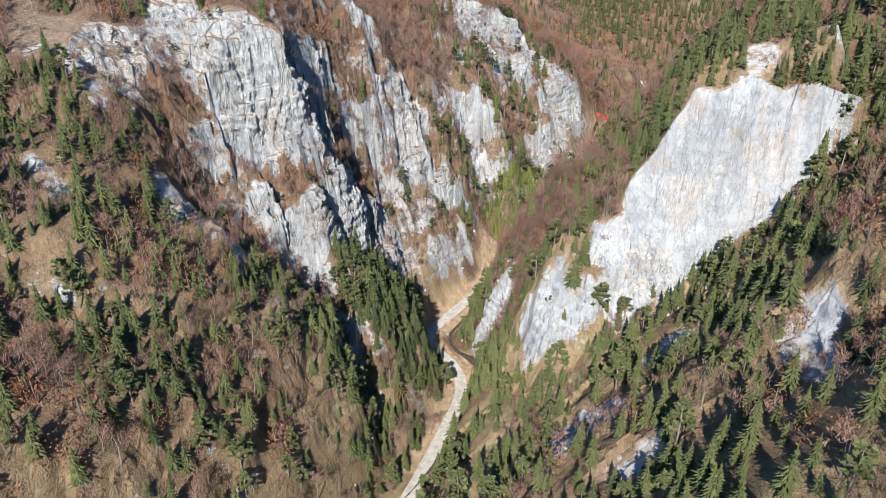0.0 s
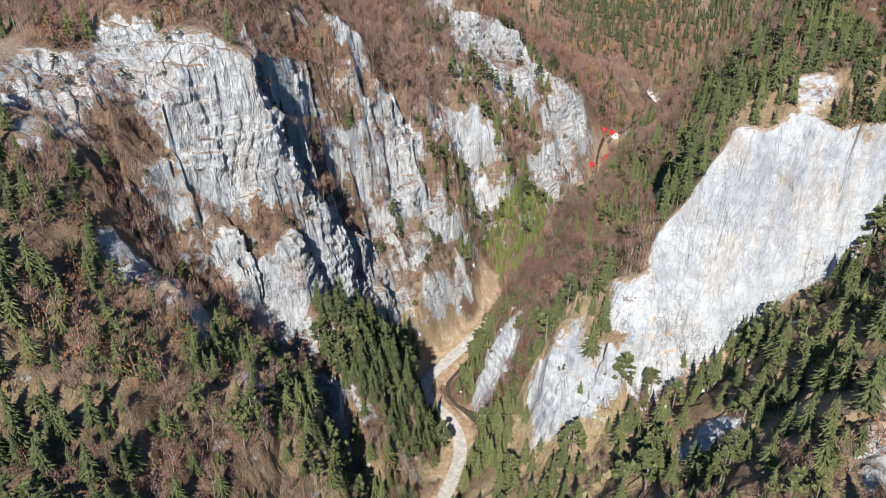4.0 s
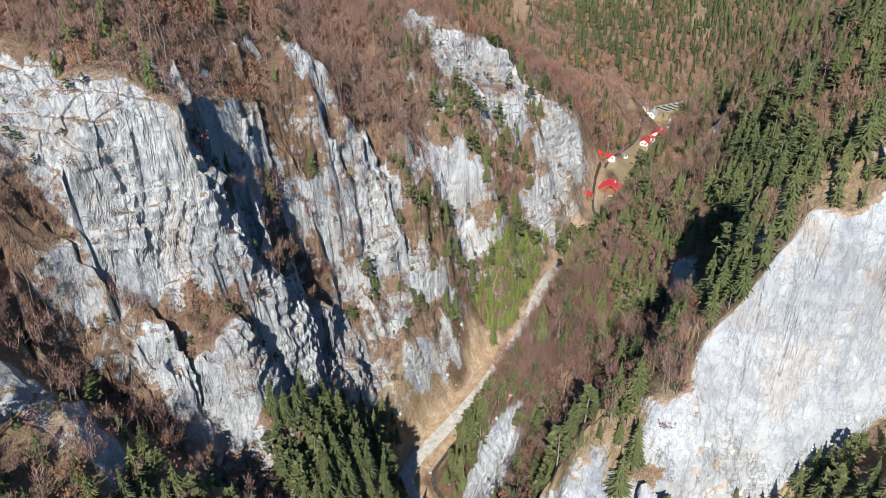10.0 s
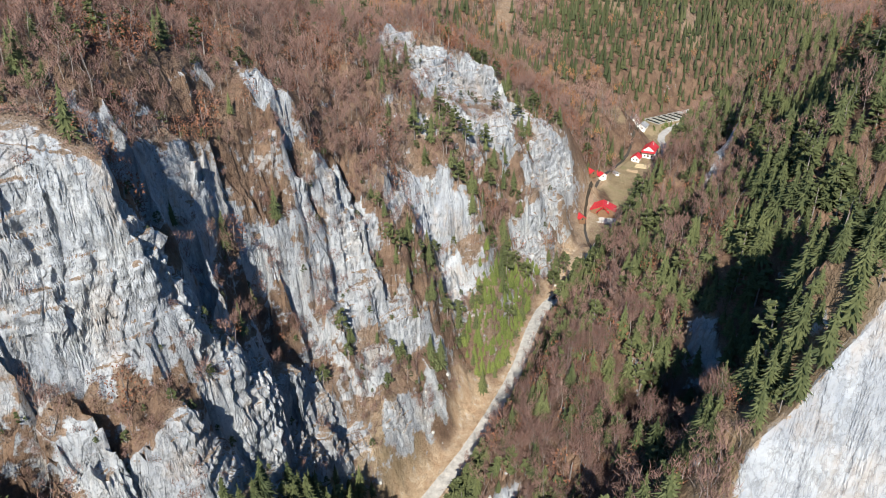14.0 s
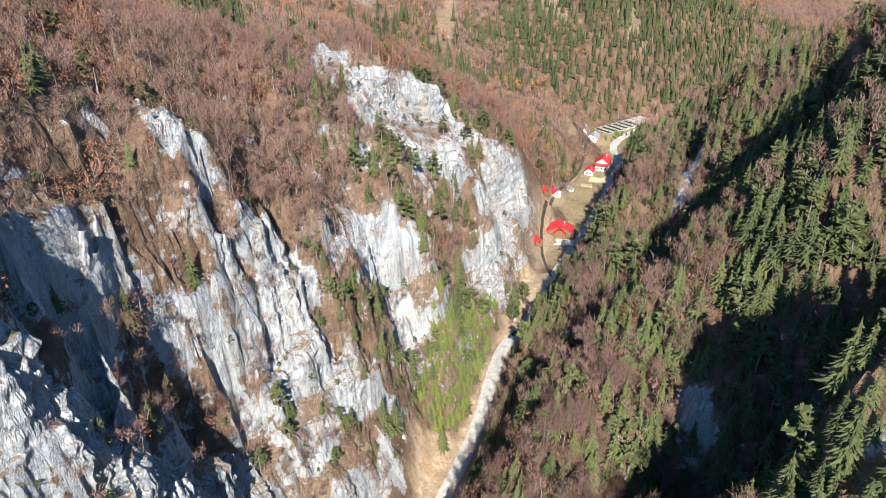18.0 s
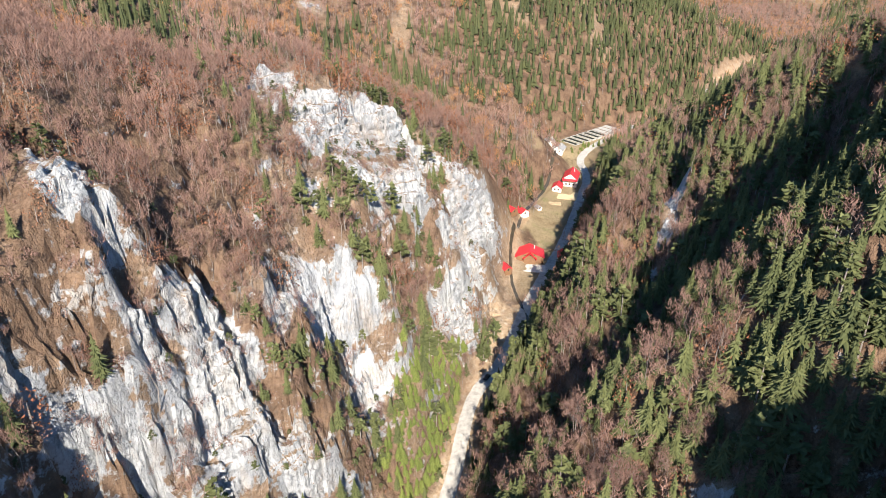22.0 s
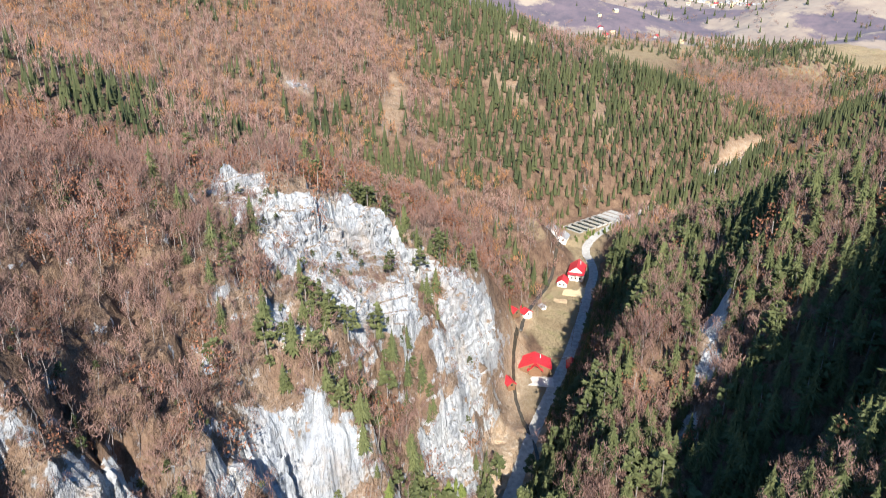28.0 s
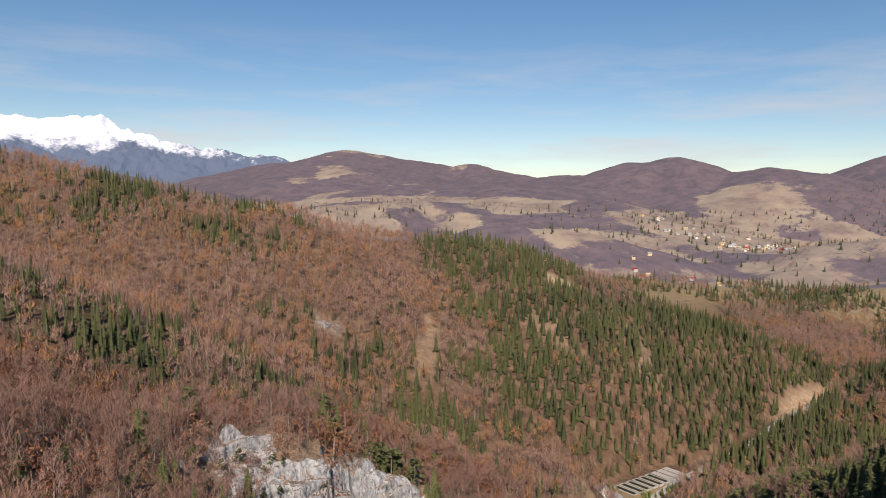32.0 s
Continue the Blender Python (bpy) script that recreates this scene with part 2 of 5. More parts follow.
# ---- the lie of the land ----
POND_LINE, POND_Z = [(200, 704), (254, 734)], 17.2
ROAD_LINE = [(-60, 100), (-35, 160), (-14, 208), (-2, 240), (6, 263), (3, 280), (-13, 298), (-9, 310), (1, 322), (15, 340), (27, 358), (47, 393), (57, 420),
             (66, 438), (81, 452), (100, 486), (119, 516), (150, 561), (180, 616), (199, 649), (202, 685), (250, 722), (330, 770), (395, 825), (470, 868), (560, 930), (900, 1300), (1500, 2200)]
FLOOR = ((60, -26), (200, -19), (270, -15), (371, -3), (415, 4), (451, 6), (534, 8), (660, 12), (710, 16), (916, 28), (1400, 60), (2200, 110))


def floor_z(y):
    return np.interp(y, [p[0] for p in FLOOR], [p[1] for p in FLOOR])


_ys = np.arange(-200, 2400, 5.0)
_ax = np.interp(_ys, [p[1] for p in ROAD_LINE], [p[0] for p in ROAD_LINE])
_k = np.exp(-0.5 * (np.arange(-8, 9) / 3.0) ** 2)
_axs = np.convolve(np.pad(_ax, 8, "edge"), _k / _k.sum(), "valid")


def axis_x(y):
    """The valley's axis."""
    return np.interp(y, _ys, _axs)


def smooth(a, b, v):
    t = np.clip((v - a) / (b - a), 0, 1)
    return t * t * (3 - 2 * t)


def _hash(i, j, k):
    n = (i * 374761393 + j * 668265263 + k * 2147483647) & 0xFFFFFFFF
    n = ((n ^ (n >> 13)) * 1274126177) & 0xFFFFFFFF
    return ((n ^ (n >> 16)) & 0xFFFF) / 65535.0


def value_noise(x, y, seed=0):
    i, j = np.floor(x).astype(np.int64), np.floor(y).astype(np.int64)
    u, v = x - i, y - j
    u, v = u * u * u * (u * (u * 6 - 15) + 10), v * v * v * (v * (v * 6 - 15) + 10)
    a, b, c, d = _hash(i, j, seed), _hash(i + 1, j, seed), _hash(i, j + 1, seed), _hash(i + 1, j + 1, seed)
    return (a * (1 - u) + b * u) * (1 - v) + (c * (1 - u) + d * u) * v - 0.5


def fbm(x, y, size, octaves=4, gain=0.5, seed=0):
    out, amp = np.zeros_like(np.asarray(x, float)), 1.0
    for o in range(octaves):
        s = 2.03**o / size
        out += amp * value_noise(x * s + 17.3 * o, y * s - 9.1 * o, seed + o)
        amp *= gain
    return out


def solid_noise(p, size, seed):
    """Smooth noise through space, -0.5 to 0.5, for rows of points."""
    q = p / size
    i = np.floor(q).astype(np.int64)
    f = q - i
    f = f * f * (3 - 2 * f)
    out = np.zeros(len(p))
    for a in (0, 1):
        for b in (0, 1):
            for c in (0, 1):
                w = (f[:, 0] if a else 1 - f[:, 0]) * (f[:, 1] if b else 1 - f[:, 1]) * (f[:, 2] if c else 1 - f[:, 2])
                out += w * _hash(i[:, 0] + a, i[:, 1] + b, i[:, 2] + c + seed)
    return out - 0.5


def blocks(x, y, size, seed):
    """Broken rock: one random number for each of the irregular cells of about that size."""
    i, j = np.floor(x / size).astype(np.int64), np.floor(y / size).astype(np.int64)
    best, out = np.full(x.shape, 1e9), np.zeros(x.shape)
    for a in (-1, 0, 1):
        for b in (-1, 0, 1):
            d = (i + a + _hash(i + a, j + b, seed) - x / size) ** 2 + (j + b + _hash(i + a, j + b, seed + 1) - y / size) ** 2
            near = d < best
            best = np.where(near, d, best)
            out = np.where(near, _hash(i + a, j + b, seed + 2), out)
    return out - 0.5


# Cross-sections of the gorge: heights at fixed distances from its axis, at stations along it.
OFFSETS = np.array([-300, -180, -110, -75, -50, -30, -14, 0, 14, 30, 50, 75, 110, 180, 300.0])
SECTIONS = {}


def section(y, left, right):
    SECTIONS[y] = [*left, float(floor_z(y)), *right]


section(60, [190, 140, 100, 80, 60, 30, 0], [0, 14, 34, 58, 90, 150, 230])
section(150, [190, 140, 108, 88, 78, 50, 14], [0, 16, 34, 58, 94, 167, 241])
section(200, [172, 137, 119, 96, 71, 50, 11], [12, 28, 40, 60, 88, 155, 238])
section(240, [182, 146, 137, 78, 48, 37, 11], [26, 48, 66, 82, 108, 165, 245])
section(275, [189, 155, 153, 124, 60, 37, 12], [9, 62, 92, 105, 129, 196, 271])
section(310, [194, 172, 174, 152, 88, 33, 11], [4, 39, 73, 85, 128, 200, 278])
section(345, [195, 188, 163, 135, 61, 31, 7], [11, 32, 60, 93, 137, 203, 282])
section(380, [192, 195, 148, 120, 83, 34, 4], [21, 40, 64, 80, 117, 209, 283])
section(420, [183, 182, 139, 104, 78, 39, 25], [23, 47, 75, 79, 134, 215, 279])
section(465, [171, 154, 128, 105, 94, 63, 19], [21, 47, 85, 101, 154, 209, 271])
section(520, [156, 123, 132, 96, 79, 45, 9], [15, 41, 79, 109, 149, 194, 255])
section(600, [139, 91, 110, 64, 38, 17, 6], [19, 33, 50, 72, 92, 110, 150])


def _weights(v, grid):
    """Catmull-Rom weights of the grid's stations."""
    i = np.clip(np.searchsorted(grid, v) - 1, 0, len(grid) - 2)
    d = grid[i + 1] - grid[i]
    t = np.clip((v - grid[i]) / d, 0, 1)
    out = []
    h00, h10, h01, h11 = 2 * t**3 - 3 * t**2 + 1, t**3 - 2 * t**2 + t, -2 * t**3 + 3 * t**2, t**3 - t**2
    out += [(i, h00), (i + 1, h01)]
    for j, h in ((i, h10), (i + 1, h11)):
        a, b = np.clip(j - 1, 0, len(grid) - 1), np.clip(j + 1, 0, len(grid) - 1)
        s = h * d / (grid[b] - grid[a])
        out += [(b, s), (a, -s)]
    return out


_STATIONS = np.array(sorted(SECTIONS), float)
_TABLE = np.array([SECTIONS[y] for y in sorted(SECTIONS)], float)


def gorge(x, y):
    u = x - axis_x(y)
    z = np.zeros_like(u)
    wu = _weights(u, OFFSETS)
    for i, a in _weights(y, _STATIONS):
        for j, b in wu:
            z += a * b * _TABLE[i, j]
    return z + np.maximum(0, np.abs(u) - 300) * 0.25


def ridge(x, y, crest, slope, round_=12.0):
    """The height of a ridge with that crest line of (x, y, z) and those side slopes."""
    best = np.full_like(x, -1e9)
    for (x0, y0, z0), (x1, y1, z1) in zip(crest, crest[1:]):
        dx, dy = x1 - x0, y1 - y0
        t = np.clip(((x - x0) * dx + (y - y0) * dy) / (dx * dx + dy * dy), 0, 1)
        d = np.hypot(x - x0 - t * dx, y - y0 - t * dy)
        best = np.maximum(best, z0 + t * (z1 - z0) - slope * (np.sqrt(d * d + round_**2) - round_))
    return best


def top_of(a, b, k=8.0):
    """A smooth maximum."""
    h = np.clip(0.5 + 0.5 * (a - b) / k, 0, 1)
    return b * (1 - h) + a * h + k * h * (1 - h)


def back_country(x, y):
    """The woods, meadows and hills behind the gorge."""
    base = floor_z(y) + 0.05 * np.abs(x - axis_x(y)) ** 1.0
    base = np.minimum(base, 60 + 0.02 * y)
    z = top_of(base, ridge(x, y, [(-140, 380, 175), (-40, 455, 148), (20, 515, 128), (95, 596, 74), (150, 660, 36), (172, 700, 14)], 0.62))
    z = top_of(z, ridge(x, y, [(-420, 620, 250), (-230, 690, 190), (-120, 660, 134), (-40, 730, 108), (60, 770, 80)], 0.45))
    z = top_of(z, ridge(x, y, [(-800, 1150, 330), (-420, 1060, 268), (-255, 1010, 234), (-182, 1000, 219), (-106, 1000, 201), (-43, 1000, 194), (1, 1000, 178), (57, 995, 166), (114, 990, 165), (174, 980, 162),
                              (205, 960, 148), (240, 945, 132), (290, 935, 114), (345, 922, 97), (420, 910, 68), (505, 930, 32)], 0.42))
    z = top_of(z, ridge(x, y, [(-60, 980, 180), (-40, 860, 140), (-20, 760, 90)], 0.5))
    z = top_of(z, ridge(x, y, [(215, 950, 140), (190, 850, 85), (185, 800, 55)], 0.5))
    z = top_of(z, ridge(x, y, [(300, 380, 240), (179, 415, 150), (222, 505, 118), (262, 585, 82), (300, 655, 48), (330, 705, 22)], 0.75))
    z = top_of(z, ridge(x, y, [(900, 700, 190), (640, 760, 130), (520, 800, 75), (455, 830, 36)], 0.5))
    return z


def hills(x, y):
    """Far hills and the high mountain."""
    z = 70 + 0 * x
    for crest, slope in FAR_CRESTS:
        z = top_of(z, ridge(x, y, crest, slope, 60), 40)
    return z


FAR_CRESTS = [
    ([(-17, 2250, 176), (79, 2250, 203), (177, 2200, 180), (270, 2250, 222), (364, 2200, 178), (440, 2150, 150)], 0.22),
    ([(152, 2900, 265), (318, 2900, 292), (424, 2900, 286), (575, 2900, 318), (641, 2900, 262)], 0.22),
    ([(620, 2300, 180), (816, 2350, 226), (931, 2400, 200), (1186, 2400, 190), (1378, 2350, 180)], 0.24),
    ([(-590, 4124, 318), (-293, 4159, 427), (-82, 4171, 443), (100, 4071, 497), (384, 4055, 452), (567, 3931, 386), (701, 3909, 412), (973, 3640, 344), (1183, 3467, 354)], 0.28),
    ([(963, 3173, 292), (1178, 3040, 375), (1264, 3002, 369), (1363, 2954, 396), (1479, 2778, 329), (1529, 2631, 341), (1648, 2488, 316), (1682, 2400, 255), (1688, 2331, 174)], 0.36),
    ([(2187, 3147, 237), (2363, 3005, 424), (2484, 2896, 453), (2701, 2522, 516)], 0.4),
    ([(-1900, 2400, 420), (-900, 2600, 330), (-500, 2700, 260), (-150, 2900, 200)], 0.3),
]


MIDDLE_CRESTS = [
    ([(330, 1760, 168), (443, 1700, 160), (549, 1650, 154), (626, 1600, 132), (687, 1550, 90), (720, 1500, 62)], 0.42),
    ([(549, 1650, 150), (510, 1560, 118), (470, 1500, 84)], 0.5),
    ([(443, 1700, 156), (400, 1590, 126), (370, 1500, 112)], 0.45),
    ([(615, 1350, 52), (729, 1400, 66), (852, 1450, 80), (986, 1500, 108), (1130, 1550, 136), (1270, 1600, 145), (1700, 1700, 170)], 0.22),
    ([(669, 1150, 62), (752, 1200, 78), (873, 1250, 82), (991, 1300, 90), (1300, 1350, 120)], 0.26),
]


def along(x, y, line):
    """For points of the plan: distance to a line of (x, y, z), the side (+ to its right), and the line's z there."""
    best, side, level = np.full_like(x, 1e9), np.zeros_like(x), np.zeros_like(x)
    for (x0, y0, z0), (x1, y1, z1) in zip(line, line[1:]):
        dx, dy = x1 - x0, y1 - y0
        t = np.clip(((x - x0) * dx + (y - y0) * dy) / (dx * dx + dy * dy), 0, 1)
        ox, oy = x - x0 - t * dx, y - y0 - t * dy
        d = np.hypot(ox, oy)
        near = d < best
        best = np.where(near, d, best)
        side = np.where(near, np.sign(ox * dy - oy * dx), side)
        level = np.where(near, z0 + t * (z1 - z0), level)
    return best, side, level


def rib(z, x, y, line, width):
    """A rock rib or tower row: the ground is raised to the line, falling off within width."""
    d, _, top = along(x, y, line)
    k = smooth(1.0, 0.0, d / width) ** 0.8
    return z + k * np.maximum(0, top - z)


def gully(z, x, y, line, width):
    """A gully: the ground is cut down to the line."""
    d, _, low = along(x, y, line)
    k = smooth(1.0, 0.0, d / width)
    return z - k * np.maximum(0, z - low)


def scarp(z, x, y, crest, front, back, reach=60, fade=60):
    """A fin with a steep face to the right of its crest line and a gentle back, steeper past fade."""
    d, side, top = along(x, y, crest)
    own = top - np.where(side > 0, front, back) * np.maximum(d - 0.8, 0) - 2.5 * np.maximum(d - fade, 0)
    return np.where(d < reach, np.maximum(z, own), z)


def terraces(z, x, y, step, amount):
    """Ledges across a rock wall."""
    shift = 0.9 * fbm(x, y, 70, 3, 0.5, 111) * 2
    q = z / step + shift
    f = q - np.floor(q)
    g = smooth(0.22, 0.78, f)
    return z + amount * step * (g - f)


def crags(x, y):
    """The ground of the gorge with its named rocks."""
    z = gorge(x, y)
    # spur in front of the side ravine, and the ravine
    z = rib(z, x, y, [(-104, 180, 96), (-80, 205, 80), (-60, 213, 63), (-44, 216, 36)], 15)
    z = gully(z, x, y, [(-88, 246, 88), (-66, 246, 52), (-48, 242, 26), (-34, 228, 4), (-24, 214, -8)], 15)
    # great buttress with the gully behind it
    z = rib(z, x, y, [(-112, 262, 150), (-92, 272, 153), (-72, 280, 150), (-62, 290, 122), (-53, 297, 98), (-46, 303, 72), (-38, 310, 44)], 14)
    z = rib(z, x, y, [(-90, 296, 152), (-74, 302, 146), (-67, 302, 139), (-60, 299, 118), (-54, 297, 101), (-49, 299, 78)], 9)
    z = gully(z, x, y, [(-80, 312, 147), (-70, 313, 131), (-60, 314, 107), (-50, 315, 82), (-42, 323, 56)], 8)
    # wall and towers behind it
    z = rib(z, x, y, [(-64, 338, 140), (-52, 342, 122), (-40, 352, 98), (-30, 350, 66)], 13)
    z = gully(z, x, y, [(-44, 362, 104), (-34, 358, 84), (-27, 354, 60)], 7)
    z = rib(z, x, y, [(-46, 378, 128), (-34, 370, 110), (-26, 364, 92), (-22, 361, 66)], 8)
    z = gully(z, x, y, [(-30, 384, 104), (-20, 376, 80), (-14, 370, 56)], 8)
    # pale slab rock
    z = rib(z, x, y, [(-16, 424, 104), (4, 424, 94), (14, 424, 86), (26, 428, 70)], 14)
    # long fin above the houses
    z = scarp(z, x, y, [(-10, 488, 138), (14, 497, 131), (29, 506, 126), (40, 520, 113), (60, 527, 94), (76, 526, 84), (90, 524, 64), (99, 524, 30)], 2.6, 0.75)
    z = gully(z, x, y, [(52, 524, 88), (56, 514, 66), (60, 506, 50)], 8)
    # great slab of the other side, cut off along its foot
    z = z - 8 * np.exp(-(((x - 74) / 20) ** 2) - ((y - 211) / 9.0) ** 2)
    z = scarp(z, x, y, [(52, 226, 88), (58, 226, 98), (62, 225.5, 108), (68, 226.5, 116), (74, 226, 129), (80, 226.5, 138), (88, 225, 138), (96, 224.5, 141), (104, 223, 140), (114, 222, 143)], 6.2, 0.5, 40, 12)
    # bushy shoulder above the slab, and the broken rib that runs down from it to the road
    z = rib(z, x, y, [(84, 237, 144), (95, 236, 151), (108, 237, 154), (124, 238, 158)], 13)
    z = rib(z, x, y, [(60, 226, 98), (50, 223.5, 92), (42, 222, 84), (36, 225, 78)], 17)
    z = rib(z, x, y, [(36, 225, 78), (30, 224, 62), (26, 217, 44)], 10)
    # spurs and gullies of the wooded side
    z = gully(z, x, y, [(140, 285, 130), (115, 278, 88), (98, 276, 68), (82, 276, 54), (62, 278, 40)], 24)
    z = rib(z, x, y, [(124, 322, 144), (104, 317, 126), (88, 318, 107), (70, 322, 84), (54, 328, 60)], 14)
    z = gully(z, x, y, [(170, 382, 126), (134, 368, 80), (110, 359, 58), (88, 358, 44), (70, 362, 30)], 26)
    z = rib(z, x, y, [(178, 425, 150), (150, 430, 112), (128, 425, 80)], 15)
    # white spire above the spruce slope
    z = rib(z, x, y, [(84, 152, 112), (88, 148, 98), (90, 144, 84)], 8)
    # the wooded side ends in a ridge that falls away to the north
    lid = np.maximum(np.minimum(172, 133 - 0.56 * (y - 440) + 0.2 * (x - 180)), floor_z(y) + 6 + 0.12 * np.maximum(0, x - 200))
    low = -top_of(-z, -lid, 10.0)
    return z + (low - z) * smooth(22, 40, x - axis_x(y)) * smooth(335, 365, y)


# round knolls (+) and hollows (-) of the slopes: x, y, height, radius
WEST_SWELLS = [
    (-96, 253, -12, 16), (-43, 371, 13, 10), (7, 409, -13, 10), (-57, 289, -13, 10), (-86, 283, 6, 10), (48, 455, -10, 10), (10, 432, 9, 26),
    (-80, 225, 10, 10), (27, 518, -5, 10), (-75, 255, -12, 10), (-15, 518, -6, 10), (-49, 341, -10, 10), (-45, 390, -4, 10), (-96, 253, -12, 10),
    (-34, 312, -7, 10), (-44, 238, 6, 10), (-24, 233, -8, 10), (48, 455, -10, 16), (-68, 302, 9, 10), (-4, 395, 9, 10), (-18, 338, 5, 10),
    (-17, 379, -3, 10), (4, 408, -12, 10), (-84, 374, -4, 10),
]
EAST_SWELLS = [
    (65, 531, -16, 26), (110, 120, -13, 26), (114, 417, -12, 10), (35, 293, -11, 26), (108, 569, -15, 16), (75, 497, -15, 10), (86, 303, -8, 10),
    (17, 230, -8, 26), (60, 130, -7, 26), (88, 477, 5, 10), (57, 400, 6, 10), (35, 226, 9, 10), (110, 120, -11, 16), (92, 139, -12, 10),
    (100, 150, 8, 10), (143, 440, -4, 10), (109, 380, 3, 16), (190, 461, 4, 10),
]


def swells(x, y):
    z = np.zeros_like(x)
    for cx, cy, h, r in WEST_SWELLS + EAST_SWELLS:
        z += h * np.exp(-((x - cx) ** 2 + (y - cy) ** 2) / (2.0 * r * r))
    return z


def land(x, y):
    """The height of the ground, with crags."""
    x, y = np.asarray(x, float), np.asarray(y, float)
    near = smooth(2400, 900, y)
    u = x - axis_x(y)
    # ribs and clefts: the slopes are pushed in and out, so that only steep ground is carved
    on_slab = smooth(212, 216, y) * smooth(236, 230, y) * smooth(46, 56, x) * smooth(118, 104, x)
    craggy = np.where(u < 0, smooth(225, 250, y) * smooth(560, 530, y), 0.45 * smooth(420, 330, y))
    craggy = 0.25 + 0.75 * craggy
    inner = (y > 120) & (y < 620) & (x > -190) & (x < 240)
    cx, cy = np.zeros_like(x), np.zeros_like(x)
    xi, yi = x[inner], y[inner]
    cx[inner] = 6.5 * blocks(xi, yi, 17, 131) + 2.0 * blocks(xi, yi, 7.5, 141) + 0.4 * blocks(xi, yi, 2.9, 151)
    cy[inner] = 6.5 * blocks(xi, yi, 16, 161) + 2.0 * blocks(xi, yi, 7.0, 171) + 0.4 * blocks(xi, yi, 2.7, 181)
    wx = 7 * fbm(x, y, 30, 3, 0.55, 3) + 2.6 * fbm(x, y, 8, 2, 0.5, 11) + craggy * cx
    wy = 7 * fbm(x, y, 28, 3, 0.55, 31) + 2.6 * fbm(x, y, 7, 2, 0.5, 41) + craggy * cy
    calm = (1 - np.exp(-((u / 22.0) ** 2))) * (1 - 0.62 * on_slab)
    wx, wy = wx * near * calm, wy * near * calm
    xs, ys = x + wx, y + wy
    z = crags(xs, ys)
    side = smooth(10, 30, np.abs(u)) * (1 - on_slab)
    z = terraces(z, x, y, 21.0, 0.45 * side * np.where(u < 0, 1.0, 0.4))
    z = terraces(z, x, y, 6.0, 0.5 * side * np.where(u < 0, 1.0, 0.4))
    z = z + swells(x, y) * (1 - 0.7 * on_slab)
    w = smooth(500, 640, ys + 0.35 * np.abs(u))
    behind = back_country(xs, ys)
    lid = np.maximum(133 - 0.56 * (ys - 440) + 0.2 * (xs - 180), floor_z(ys) + 6 + 0.12 * np.maximum(0, xs - 200))
    behind = np.where(ys < 720, behind + (-top_of(-behind, -lid, 10.0) - behind) * smooth(22, 40, u) * smooth(720, 690, ys), behind)
    z = z * (1 - w) + w * behind
    f = smooth(1300, 2300, np.hypot(x, y))
    z = z * (1 - f) + f * hills(x, y)
    for crest, slope in MIDDLE_CRESTS:
        z = np.where((y > 1000) & (x > 100), top_of(z, ridge(x, y, crest, slope, 20), 14), z)
    z += (1.2 * fbm(x, y, 14, 4, 0.55, 61) + 26 * fbm(x, y, 330, 5, 0.5, 71) * smooth(900, 1800, np.hypot(x, y))) * np.clip(calm + f, 0, 1)
    # behind the gorge the valley sides rise from the floor
    run = np.abs(u) / np.sqrt(1 + ((axis_x(y + 10) - axis_x(y - 10)) / 20) ** 2)
    z = np.where((y > 600) & (f < 0.5), np.minimum(z, floor_z(y) + 1.0 * np.maximum(0, run - 9) + 400 * smooth(660, 600, y) + 400 * smooth(960, 1150, y)), z)
    # the level valley floor
    wide = 13 + np.where(u < 0, 24 * smooth(495, 525, y) * smooth(665, 625, y) + 22 * smooth(560, 580, y) * smooth(668, 612, y) + 50 * smooth(672, 690, y) * smooth(760, 735, y), 0.0)
    flat = np.exp(-((u / wide) ** 4)) * smooth(1150, 950, y)
    z = z * (1 - flat) + flat * (floor_z(y) + 0.6 * fbm(x, y, 11, 3, 0.5, 81))
    # the terrace of the fish ponds
    terrace = smooth(24, 11, along(x, y, [(a, b, 0.0) for a, b in POND_LINE])[0])
    return z * (1 - terrace) + terrace * POND_Z

# ---- the sheet of ground ----


def spaced(parts):
    """Coordinates from (start, end, step at start, step at end) pieces."""
    out = [parts[0][0]]
    for a, b, s0, s1 in parts:
        while out[-1] < b - 1e-6:
            t = (out[-1] - a) / (b - a)
            out.append(min(b, out[-1] + s0 * (s1 / s0) ** t))
    return np.array(out)


GX = spaced([(-4700, -400, 160, 14), (-400, -130, 14, 1.6), (-130, -95, 1.6, 0.95), (-95, 130, 1.05, 1.05), (130, 230, 1.1, 2.4), (230, 600, 2.2, 14), (600, 4700, 14, 130)])
GY = spaced([(-900, 60, 90, 6), (60, 170, 6, 1.1), (170, 470, 1.05, 1.05), (470, 560, 1.05, 1.6), (560, 760, 1.6, 4), (760, 1400, 4, 12), (1400, 4900, 12, 90)])
XX, YY = np.meshgrid(GX, GY)
ZZ = land(XX.ravel(), YY.ravel()).reshape(XX.shape)


def blur(a, n):
    for _ in range(n):
        p = np.pad(a, 1, "edge")
        a = (p[:-2, 1:-1] + p[2:, 1:-1] + p[1:-1, :-2] + p[1:-1, 2:] + 2 * p[1:-1, 1:-1]) / 6
    return a


def line_distance(x, y, line):
    return along(x, y, [(a, b, 0.0) for a, b in line])[0]


def rounded(line, passes=3):
    for _ in range(passes):
        line = [line[0]] + [q for (a, b), (c, d) in zip(line, line[1:]) for q in ((a * 0.75 + c * 0.25, b * 0.75 + d * 0.25), (a * 0.25 + c * 0.75, b * 0.25 + d * 0.75))] + [line[-1]]
    return line


